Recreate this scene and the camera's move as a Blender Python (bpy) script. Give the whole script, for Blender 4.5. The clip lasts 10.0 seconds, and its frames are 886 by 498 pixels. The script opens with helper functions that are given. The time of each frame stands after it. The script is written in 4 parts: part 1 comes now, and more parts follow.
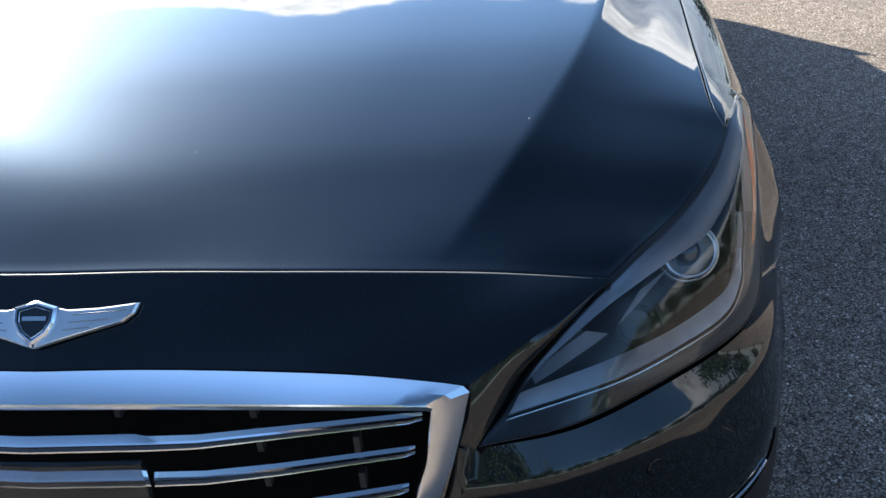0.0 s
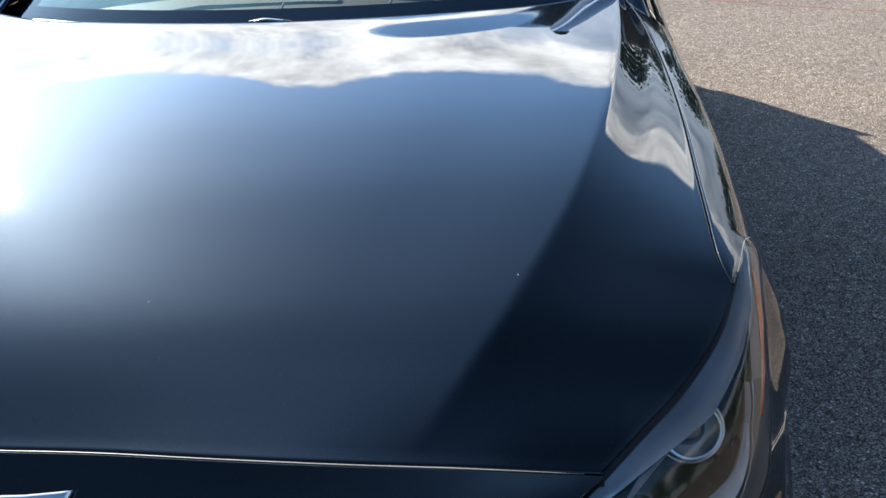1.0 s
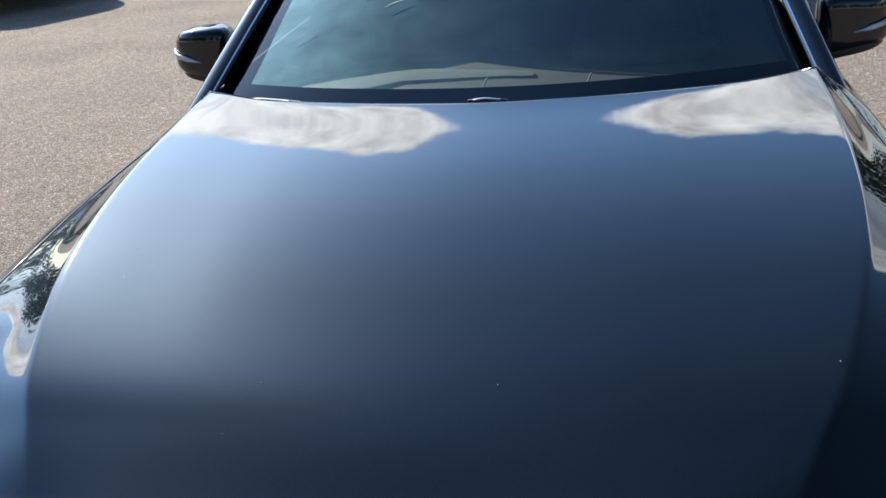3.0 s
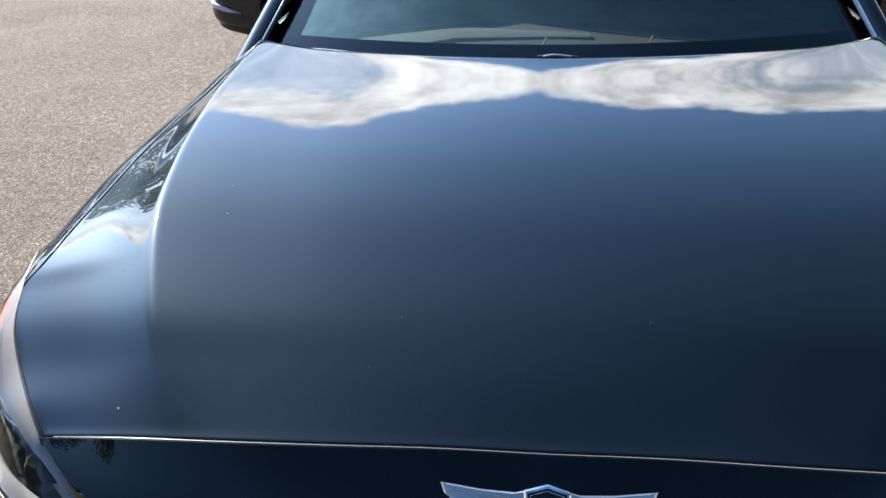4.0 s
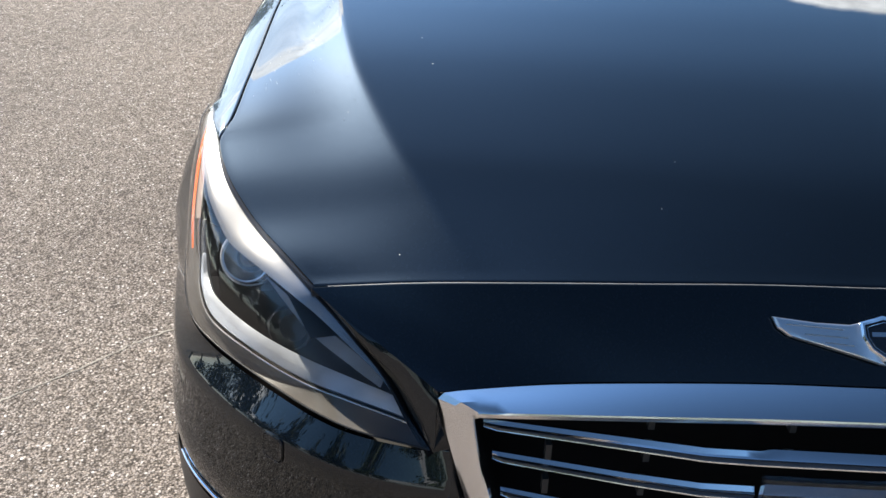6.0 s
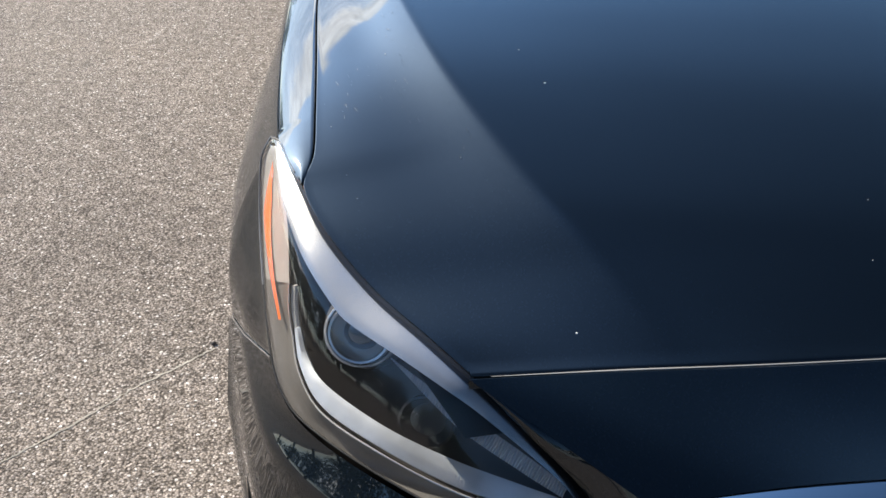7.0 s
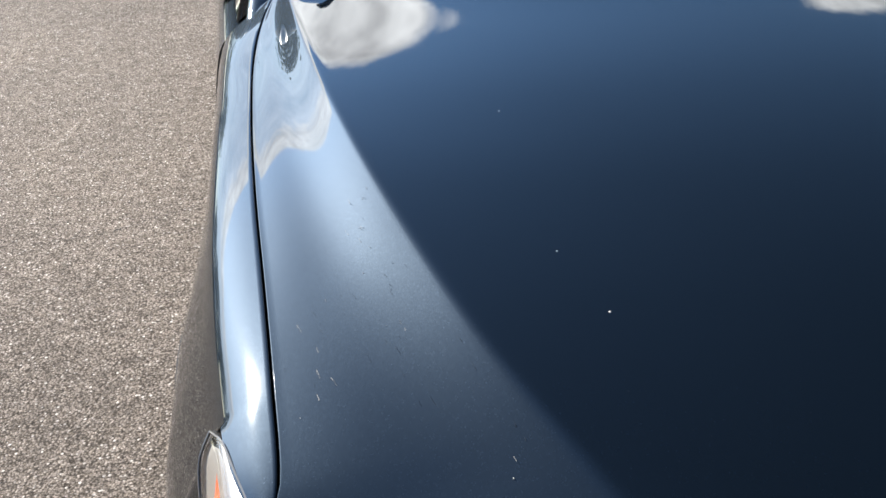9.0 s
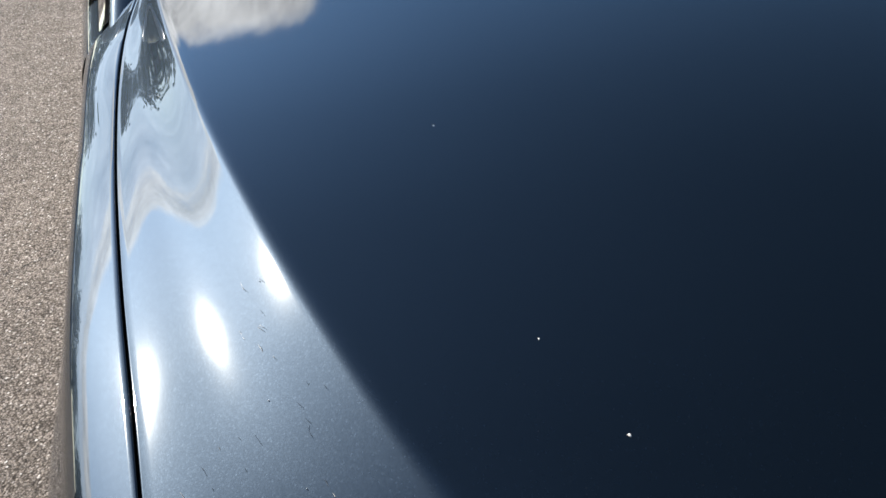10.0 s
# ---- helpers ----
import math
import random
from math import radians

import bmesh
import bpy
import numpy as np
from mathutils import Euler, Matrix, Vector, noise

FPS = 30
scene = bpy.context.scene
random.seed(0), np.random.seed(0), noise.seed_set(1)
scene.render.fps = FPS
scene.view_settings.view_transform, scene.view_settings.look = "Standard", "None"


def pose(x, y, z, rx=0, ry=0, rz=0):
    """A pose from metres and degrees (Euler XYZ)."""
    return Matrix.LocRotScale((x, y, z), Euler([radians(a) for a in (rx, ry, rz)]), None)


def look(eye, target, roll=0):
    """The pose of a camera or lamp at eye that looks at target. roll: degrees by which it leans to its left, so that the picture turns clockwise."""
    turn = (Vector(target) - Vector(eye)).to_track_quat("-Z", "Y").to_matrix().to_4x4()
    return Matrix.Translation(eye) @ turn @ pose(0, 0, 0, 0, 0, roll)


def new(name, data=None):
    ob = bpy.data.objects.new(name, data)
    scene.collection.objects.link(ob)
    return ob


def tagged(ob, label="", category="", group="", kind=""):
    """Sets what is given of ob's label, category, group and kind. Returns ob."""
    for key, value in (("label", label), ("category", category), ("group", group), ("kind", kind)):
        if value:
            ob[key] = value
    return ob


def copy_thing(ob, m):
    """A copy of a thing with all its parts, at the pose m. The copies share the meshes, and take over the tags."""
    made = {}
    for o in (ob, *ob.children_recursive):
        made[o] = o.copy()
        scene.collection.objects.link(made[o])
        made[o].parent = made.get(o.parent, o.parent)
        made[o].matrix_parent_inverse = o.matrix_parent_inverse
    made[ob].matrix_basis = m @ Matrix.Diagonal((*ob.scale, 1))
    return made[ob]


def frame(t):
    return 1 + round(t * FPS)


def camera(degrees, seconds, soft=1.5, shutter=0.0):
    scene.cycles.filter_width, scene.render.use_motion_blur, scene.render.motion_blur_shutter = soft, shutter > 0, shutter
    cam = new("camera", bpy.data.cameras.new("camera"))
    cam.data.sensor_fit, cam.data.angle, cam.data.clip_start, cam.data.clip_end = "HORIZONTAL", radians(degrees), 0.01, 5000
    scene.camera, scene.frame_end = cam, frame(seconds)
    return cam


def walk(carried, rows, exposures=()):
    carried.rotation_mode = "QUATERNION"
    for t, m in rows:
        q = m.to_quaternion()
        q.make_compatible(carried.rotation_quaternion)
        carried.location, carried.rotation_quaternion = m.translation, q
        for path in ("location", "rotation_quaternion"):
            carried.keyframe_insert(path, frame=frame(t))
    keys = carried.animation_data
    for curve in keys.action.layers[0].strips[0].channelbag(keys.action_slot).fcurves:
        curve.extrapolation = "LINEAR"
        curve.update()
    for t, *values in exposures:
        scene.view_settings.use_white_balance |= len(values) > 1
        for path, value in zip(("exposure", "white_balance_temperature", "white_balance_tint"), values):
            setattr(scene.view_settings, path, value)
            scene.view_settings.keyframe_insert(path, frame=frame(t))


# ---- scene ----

EXPOSURES = [(0.0, 1.90), (0.5, 1.76), (1.0, 1.58), (1.5, 1.46), (2.0, 1.34), (2.5, 1.27), (3.3, 1.40), (4.0, 1.50), (5.5, 1.57), (7.0, 1.47), (9.0, 1.45), (9.5, 1.39), (10.0, 1.25)]
cam = camera(51.06, 10.0)
# seconds, place in metres, then yaw, pitch and roll in degrees
PATH = [
    (0.0, 0.6028, -0.7292, 1.3114, 8.537, -28.443, -5.179),
    (0.5, 0.5952, -0.6222, 1.3460, 7.042, -27.647, -4.403),
    (1.0, 0.6054, -0.5565, 1.3914, 7.824, -26.185, -3.379),
    (1.5, 0.6258, -0.5009, 1.4146, 11.682, -24.250, -4.150),
    (2.0, 0.5671, -0.5127, 1.4890, 13.488, -23.870, -6.024),
    (2.5, 0.4260, -0.6101, 1.5437, 12.601, -23.751, -5.947),
    (4.0, 0.0004, -0.7170, 1.4696, 7.484, -24.927, -1.904),
    (4.5, -0.1211, -0.8049, 1.4563, 4.232, -26.083, -0.567),
    (5.0, -0.2328, -0.9007, 1.4331, 1.433, -27.398, 0.730),
    (5.5, -0.3497, -0.8553, 1.3944, 1.130, -28.631, 1.281),
    (7.0, -0.7675, -0.5012, 1.3383, -6.768, -31.399, 2.371),
    (7.5, -0.8205, -0.4021, 1.3418, -9.696, -31.131, 2.964),
    (8.0, -0.8307, -0.2545, 1.3552, -9.683, -30.229, 1.642),
    (8.5, -0.7930, -0.0947, 1.3616, -9.161, -29.926, -0.982),
    (9.0, -0.7701, -0.0248, 1.3622, -10.180, -30.390, -2.325),
    (9.5, -0.7375, 0.0723, 1.3508, -11.790, -30.800, -4.456),
    (10.0, -0.6949, 0.2408, 1.3083, -13.170, -33.276, -7.671),
]
walk(cam, [(t, pose(x, y, z, 90 + pitch, 0, yaw) @ pose(0, 0, 0, 0, 0, roll)) for t, x, y, z, yaw, pitch, roll in PATH], EXPOSURES)

# ---- light: a low sun from behind the car, blue sky with a bank of cloud ----
SUN_WAY = Vector((-0.565, 0.67, 0.49)).normalized()
world = bpy.data.worlds.new("world")
scene.world = world
world.use_nodes = True
wn, wl = world.node_tree.nodes, world.node_tree.links
wn.clear()

sky = wn.new("ShaderNodeTexSky")
sky.sky_type, sky.sun_disc = "NISHITA", False
sky.sun_elevation = math.asin(SUN_WAY.z)
sky.air_density, sky.dust_density, sky.ozone_density = 1.0, 0.4, 3.5
sky.sun_rotation = math.atan2(SUN_WAY.x, SUN_WAY.y)
way = wn.new("ShaderNodeTexCoord")
split = wn.new("ShaderNodeSeparateXYZ")
wl.new(way.outputs["Generated"], split.inputs[0])
stretch = wn.new("ShaderNodeMapping")
stretch.inputs["Scale"].default_value = (1.0, 1.0, 2.2)
wl.new(way.outputs["Generated"], stretch.inputs["Vector"])
puffs = wn.new("ShaderNodeTexNoise")
puffs.inputs["Scale"].default_value, puffs.inputs["Detail"].default_value, puffs.inputs["Roughness"].default_value = 4.2, 9.0, 0.6
wl.new(stretch.outputs[0], puffs.inputs["Vector"])
bank = wn.new("ShaderNodeMapRange")      # more cloud towards the horizon
bank.inputs["From Min"].default_value, bank.inputs["From Max"].default_value = -0.075, 0.075
bank.inputs["To Min"].default_value, bank.inputs["To Max"].default_value = 0.85, -0.85
# height of the bank's upper edge (sine of its elevation) by azimuth in degrees, clockwise from behind the car
BANK = [(-180, .12), (-120, .18), (-75, .26), (-52, .31), (-38, .32), (-28, .360), (-21, .412), (-18, .434), (-14, .434), (-11, .415), (-4, .408), (1, .424), (7, .428), (10, .414), (14, .410), (20, .398), (27, .396), (33, .382), (40, .365), (62, .33), (105, .22), (180, .12)]
angle, turned, edge = wn.new("ShaderNodeMath"), wn.new("ShaderNodeMapRange"), wn.new("ShaderNodeValToRGB")
angle.operation = "ARCTAN2"
wl.new(split.outputs["X"], angle.inputs[0])
wl.new(split.outputs["Y"], angle.inputs[1])
turned.inputs["From Min"].default_value, turned.inputs["From Max"].default_value = -math.pi, math.pi
wl.new(angle.outputs[0], turned.inputs["Value"])
wl.new(turned.outputs[0], edge.inputs[0])
stops = edge.color_ramp.elements
while len(stops) < len(BANK):
    stops.new(0.5)
for stop, (az, high) in zip(stops, BANK):
    stop.position, stop.color = (az + 180) / 360, (high, high, high, 1)
height = wn.new("ShaderNodeMath")      # above the edge, in sines
height.operation = "SUBTRACT"
wl.new(split.outputs["Z"], height.inputs[0])
wl.new(edge.outputs["Color"], height.inputs[1])
wl.new(height.outputs[0], bank.inputs["Value"])
foot = wn.new("ShaderNodeMapRange")      # the bank breaks up into haze below
foot.inputs["From Min"].default_value, foot.inputs["From Max"].default_value = -.095, -.025
foot.inputs["To Min"].default_value, foot.inputs["To Max"].default_value = -.30, .30
wl.new(height.outputs[0], foot.inputs["Value"])
dense = wn.new("ShaderNodeMath")
dense.operation = "ADD"
wl.new(puffs.outputs["Fac"], dense.inputs[0])
wl.new(bank.outputs[0], dense.inputs[1])
mask = wn.new("ShaderNodeMapRange")
mask.interpolation_type = "SMOOTHSTEP"
mask.inputs["From Min"].default_value, mask.inputs["From Max"].default_value = 0.47, 0.62
wl.new(dense.outputs[0], mask.inputs["Value"])
lower, thin, cover = wn.new("ShaderNodeMath"), wn.new("ShaderNodeMapRange"), wn.new("ShaderNodeMath")
wl.new(foot.outputs[0], lower.inputs[0])
thin.interpolation_type, cover.operation = "SMOOTHSTEP", "MULTIPLY"
thin.inputs["From Min"].default_value, thin.inputs["From Max"].default_value, thin.inputs["To Min"].default_value = 0.40, 0.62, 0.56
wl.new(lower.outputs[0], thin.inputs["Value"])
wl.new(mask.outputs[0], cover.inputs[0])
wl.new(thin.outputs[0], cover.inputs[1])
tone = wn.new("ShaderNodeMapRange")
tone.inputs["From Min"].default_value, tone.inputs["From Max"].default_value = 0.32, 0.68
tone.inputs["To Min"].default_value, tone.inputs["To Max"].default_value = 4.8, 13.0
folds = wn.new("ShaderNodeTexNoise")
folds.inputs["Scale"].default_value, folds.inputs["Detail"].default_value, folds.inputs["Roughness"].default_value = 13.0, 9.0, 0.66
wl.new(stretch.outputs[0], folds.inputs["Vector"])
wl.new(folds.outputs["Fac"], tone.inputs["Value"])
wl.new(folds.outputs["Fac"], lower.inputs[1])
cloud = wn.new("ShaderNodeVectorMath")
cloud.operation = "SCALE"
cloud.inputs[0].default_value = (0.95, 0.98, 1.0)
# cloud is brighter towards the sun
toward = wn.new("ShaderNodeVectorMath")
toward.operation = "DOT_PRODUCT"
toward.inputs[1].default_value = SUN_WAY
wl.new(way.outputs["Generated"], toward.inputs[0])
near = wn.new("ShaderNodeMapRange")
near.interpolation_type = "SMOOTHERSTEP"
near.inputs["From Min"].default_value, near.inputs["From Max"].default_value = -0.1, 1.0
near.inputs["To Min"].default_value, near.inputs["To Max"].default_value = 0.5, 1.3
wl.new(toward.outputs["Value"], near.inputs["Value"])
lit = wn.new("ShaderNodeMath")
lit.operation = "MULTIPLY"
wl.new(tone.outputs[0], lit.inputs[0])
wl.new(near.outputs[0], lit.inputs[1])
base, shaded = wn.new("ShaderNodeMapRange"), wn.new("ShaderNodeMath")      # greyer towards its base
base.inputs["From Min"].default_value, base.inputs["From Max"].default_value, base.inputs["To Min"].default_value = -0.12, -0.01, 0.48
shaded.operation = "MULTIPLY"
wl.new(height.outputs[0], base.inputs["Value"])
wl.new(lit.outputs[0], shaded.inputs[0])
wl.new(base.outputs[0], shaded.inputs[1])
wl.new(shaded.outputs[0], cloud.inputs["Scale"])
over = wn.new("ShaderNodeMix")
over.data_type = "RGBA"
wl.new(cover.outputs[0], over.inputs[0])
deep = wn.new("ShaderNodeMix")      # a clear, deep blue
deep.data_type, deep.blend_type = "RGBA", "MULTIPLY"
deep.inputs[0].default_value, deep.inputs[7].default_value = 1.0, (0.84, 0.985, 1.05, 1)
wl.new(sky.outputs[0], deep.inputs[6])
# a clear sky is darkest at a right angle to the sun
square, phase, clear = wn.new("ShaderNodeMath"), wn.new("ShaderNodeMath"), wn.new("ShaderNodeVectorMath")
square.operation, phase.operation, clear.operation = "POWER", "MULTIPLY_ADD", "SCALE"
square.inputs[1].default_value, phase.inputs[1].default_value, phase.inputs[2].default_value = 2.0, 0.72, 0.28
wl.new(toward.outputs["Value"], square.inputs[0])
wl.new(square.outputs[0], phase.inputs[0])
wl.new(deep.outputs[2], clear.inputs[0])
paler, depth = wn.new("ShaderNodeMapRange"), wn.new("ShaderNodeMath")      # paler above the bank, deep overhead
paler.interpolation_type, depth.operation = "SMOOTHSTEP", "MULTIPLY"
paler.inputs["From Min"].default_value, paler.inputs["From Max"].default_value = 0.36, 0.66
paler.inputs["To Min"].default_value, paler.inputs["To Max"].default_value = 1.38, 0.80
wl.new(split.outputs["Z"], paler.inputs["Value"])
wl.new(phase.outputs[0], depth.inputs[0])
wl.new(paler.outputs[0], depth.inputs[1])
away, high, turn_off, overhead = wn.new("ShaderNodeMapRange"), wn.new("ShaderNodeMapRange"), wn.new("ShaderNodeMath"), wn.new("ShaderNodeMath")
away.interpolation_type = high.interpolation_type = "SMOOTHSTEP"      # deeper away from the sun, lighter near the zenith
away.inputs["From Min"].default_value, away.inputs["From Max"].default_value, away.inputs["To Min"].default_value = -0.55, 0.10, 0.58
high.inputs["From Min"].default_value, high.inputs["To Max"].default_value = 0.84, 1.6
wl.new(toward.outputs["Value"], away.inputs["Value"])
wl.new(split.outputs["Z"], high.inputs["Value"])
high.inputs["To Min"].default_value = 1.0
turn_off.operation = overhead.operation = "MULTIPLY"
wl.new(depth.outputs[0], turn_off.inputs[0])
wl.new(away.outputs[0], turn_off.inputs[1])
wl.new(turn_off.outputs[0], overhead.inputs[0])
wl.new(high.outputs[0], overhead.inputs[1])
wl.new(overhead.outputs[0], clear.inputs["Scale"])
wl.new(clear.outputs[0], over.inputs[6])
wl.new(cloud.outputs[0], over.inputs[7])
back = wn.new("ShaderNodeBackground")
back.inputs["Strength"].default_value = 0.138
wl.new(over.outputs[2], back.inputs["Color"])
wout = wn.new("ShaderNodeOutputWorld")
wl.new(back.outputs[0], wout.inputs["Surface"])

sun = new("sun", bpy.data.lights.new("sun", "SUN"))
sun.data.energy, sun.data.angle, sun.data.color = 4.1, radians(0.53), (1.0, 0.91, 0.77)
sun.matrix_world = look(SUN_WAY * 50, (0, 0, 0))


# ---- materials ----
def material(name, base=(0.5, 0.5, 0.5), rough=0.5, metal=0.0, **more):
    m = bpy.data.materials.new(name)
    m.use_nodes = True
    b = m.node_tree.nodes["Principled BSDF"]
    b.inputs["Base Color"].default_value = (*base, 1)
    b.inputs["Roughness"].default_value, b.inputs["Metallic"].default_value = rough, metal
    for k, v in more.items():
        b.inputs[k.replace("_", " ")].default_value = v
    return m


def nodes_of(m):
    t = m.node_tree
    return t, t.nodes, t.links, t.nodes["Principled BSDF"]


def noise_node(t, scale, detail=4.0, rough=0.55, kind="ShaderNodeTexNoise"):
    n = t.nodes.new(kind)
    c = t.nodes.new("ShaderNodeTexCoord")
    t.links.new(c.outputs["Object"], n.inputs["Vector"])
    n.inputs["Scale"].default_value = scale
    if kind == "ShaderNodeTexNoise":
        n.inputs["Detail"].default_value, n.inputs["Roughness"].default_value = detail, rough
    return n


def ramp(t, source, stops):
    r = t.nodes.new("ShaderNodeValToRGB")
    e = r.color_ramp.elements
    while len(e) < len(stops):
        e.new(0.5)
    for k, (at, c) in zip(e, stops):
        k.position, k.color = at, (*c, 1) if len(c) == 3 else c
    t.links.new(source, r.inputs[0])
    return r


def bumped(m, source, strength, distance, after=None):
    t, n, l, b = nodes_of(m)
    k = n.new("ShaderNodeBump")
    k.inputs["Strength"].default_value, k.inputs["Distance"].default_value = strength, distance
    l.new(source, k.inputs["Height"])
    if after:
        l.new(after.outputs[0], k.inputs["Normal"])
    l.new(k.outputs[0], b.inputs["Normal"])
    return k


def mixed(t, fac, a, b):
    k = t.nodes.new("ShaderNodeMix")
    k.data_type = "RGBA"
    for i, v in ((0, fac), (6, a), (7, b)):
        if isinstance(v, (int, float)):
            k.inputs[i].default_value = v
        elif isinstance(v, tuple):
            k.inputs[i].default_value = (*v, 1)
        else:
            t.links.new(v, k.inputs[i])
    return k.outputs[2]


FLAKE_ROUGH = (0.42, 0.60, 0.10)


def car_paint(name, dark, flake):
    """Dark metallic paint: tinted flakes that scatter the light round its mirror way, under a clear coat with a little dust."""
    m = material(name, dark, 0.6, 0.0, Coat_Weight=1.0, Coat_Roughness=0.015, Coat_IOR=1.52, Specular_IOR_Level=0.0)
    t, n, l, b = nodes_of(m)
    cells = noise_node(t, 1100.0, kind="ShaderNodeTexVoronoi")
    cloudy = noise_node(t, 3.0, 5.0)
    dust = noise_node(t, 420.0, 2.0, 0.7)
    specks = ramp(t, dust.outputs["Fac"], [(0.70, (0, 0, 0)), (0.78, (1, 1, 1))])
    dusty = mixed(t, 0.0, dark, (0.30, 0.29, 0.27))
    k = n.new("ShaderNodeMath")
    k.operation, k.inputs[1].default_value = "MULTIPLY", 0.03
    l.new(specks.outputs[0], k.inputs[0])
    l.new(k.outputs[0], dusty.node.inputs[0])
    l.new(dusty, b.inputs["Base Color"])
    wear = ramp(t, cloudy.outputs["Fac"], [(0.35, (0.010,) * 3), (0.75, (0.035,) * 3)])
    l.new(wear.outputs[0], b.inputs["Coat Roughness"])
    tint = ramp(t, cells.outputs["Color"], [(0.30, tuple(c * 0.75 for c in flake)), (0.80, flake), (0.97, tuple(c * 1.6 for c in flake))])
    shine, wide, swirl = (n.new("ShaderNodeBsdfGlossy") for _ in range(3))
    both, three, all_of = (n.new("ShaderNodeAddShader") for _ in range(3))
    for lobe, rough in zip((shine, wide, swirl), FLAKE_ROUGH):
        lobe.inputs["Roughness"].default_value = rough
    swirl.inputs["Color"].default_value = (0.0019, 0.0020, 0.0021, 1)
    l.new(tint.outputs[0], shine.inputs["Color"])
    wide.inputs["Color"].default_value = (*(c * 0.12 for c in flake), 1)
    l.new(shine.outputs[0], both.inputs[0])
    l.new(wide.outputs[0], both.inputs[1])
    l.new(both.outputs[0], three.inputs[0])
    l.new(swirl.outputs[0], three.inputs[1])
    l.new(three.outputs[0], all_of.inputs[0])
    l.new(b.outputs[0], all_of.inputs[1])
    l.new(all_of.outputs[0], n["Material Output"].inputs["Surface"])
    return m


def see_through(name, tint, rough=0.0, ior=1.45, gloss=(1, 1, 1), dust=0.0, haze=0.0, film_tint=(0.50, 0.66, 0.72), smear=0.0):
    """A thin pane: what lies behind it, tinted, under a mirror gloss that grows with the angle."""
    m = bpy.data.materials.new(name)
    m.use_nodes = True
    t = m.node_tree
    t.nodes.clear()
    clear, shine = t.nodes.new("ShaderNodeBsdfTransparent"), t.nodes.new("ShaderNodeBsdfGlossy")
    clear.inputs["Color"].default_value = (*tint, 1)
    shine.inputs["Roughness"].default_value, shine.inputs["Color"].default_value = rough, (*gloss, 1)
    f, mix, out = t.nodes.new("ShaderNodeFresnel"), t.nodes.new("ShaderNodeMixShader"), t.nodes.new("ShaderNodeOutputMaterial")
    f.inputs["IOR"].default_value = ior
    t.links.new(f.outputs[0], mix.inputs[0])
    t.links.new(clear.outputs[0], mix.inputs[1])
    if haze:
        soft, blend = t.nodes.new("ShaderNodeBsdfGlossy"), t.nodes.new("ShaderNodeMixShader")
        soft.inputs["Roughness"].default_value, blend.inputs[0].default_value = 0.36, haze
        t.links.new(shine.outputs[0], blend.inputs[1])
        t.links.new(soft.outputs[0], blend.inputs[2])
        shine = blend
    t.links.new(shine.outputs[0], mix.inputs[2])
    last = mix
    if dust:
        film, both = t.nodes.new("ShaderNodeBsdfDiffuse"), t.nodes.new("ShaderNodeMixShader")
        film.inputs["Color"].default_value = (*film_tint, 1)
        streak = noise_node(t, 7.0, 6.0, 0.65)
        amount = ramp(t, streak.outputs["Fac"], [(0.3, (dust * 0.6,) * 3), (0.75, (dust * 1.5,) * 3)])
        t.links.new(amount.outputs[0], both.inputs[0])
        t.links.new(mix.outputs[0], both.inputs[1])
        if smear:
            wiped, coat = t.nodes.new("ShaderNodeBsdfGlossy"), t.nodes.new("ShaderNodeMixShader")
            wiped.inputs["Roughness"].default_value, wiped.inputs["Color"].default_value, coat.inputs[0].default_value = 0.58, (*film_tint, 1), smear
            t.links.new(film.outputs[0], coat.inputs[1])
            t.links.new(wiped.outputs[0], coat.inputs[2])
            film = coat
        t.links.new(film.outputs[0], both.inputs[2])
        last = both
    t.links.new(last.outputs[0], out.inputs[0])
    return m


def grainy(m, scale, depth, lo=0.85, hi=1.15):
    """Fine relief and a slight unevenness of tone."""
    t, n, l, b = nodes_of(m)
    base = tuple(b.inputs["Base Color"].default_value)[:3]
    fine, broad = noise_node(t, scale, 3.0), noise_node(t, scale / 30, 4.0)
    r = ramp(t, broad.outputs["Fac"], [(0.3, tuple(c * lo for c in base)), (0.7, tuple(min(1, c * hi) for c in base))])
    l.new(r.outputs[0], b.inputs["Base Color"])
    bumped(m, fine.outputs["Fac"], 0.3, depth)
    return m


PAINT = car_paint("navy_paint", (0.0010, 0.0019, 0.0021), (0.0074, 0.0104, 0.0150))
PAINT_OTHER = car_paint("black_paint", (0.006, 0.006, 0.007), (0.02, 0.02, 0.022))
CHROME = material("chrome", (0.86, 0.87, 0.90), 0.09, 1.0)
SATIN = material("satin_chrome", (0.90, 0.90, 0.91), 0.17, 1.0)
BAR = material("bar_chrome", (0.82, 0.83, 0.85), 0.16, 1.0)
INLAY = material("bar_inlay", (0.17, 0.165, 0.165), 0.30, 0.8)
BADGE = material("badge_metal", (0.97, 0.97, 0.98), 0.32, 0.95)
LIP_GLINT = material("lip_glint", (0.27, 0.26, 0.245), 0.4)
PLASTIC = grainy(material("black_plastic", (0.012, 0.012, 0.013), 0.45), 900, 0.0004)
GAP = material("dark_gap", (0.005, 0.005, 0.0055), 0.9, Specular_IOR_Level=0.1)
RUBBER = grainy(material("rubber", (0.018, 0.018, 0.018), 0.75), 300, 0.0006)
ALLOY = grainy(material("alloy", (0.45, 0.45, 0.46), 0.3, 0.9), 500, 0.0002)
HOUSING = grainy(material("lamp_housing", (0.035, 0.034, 0.033), 0.4), 700, 0.0003)
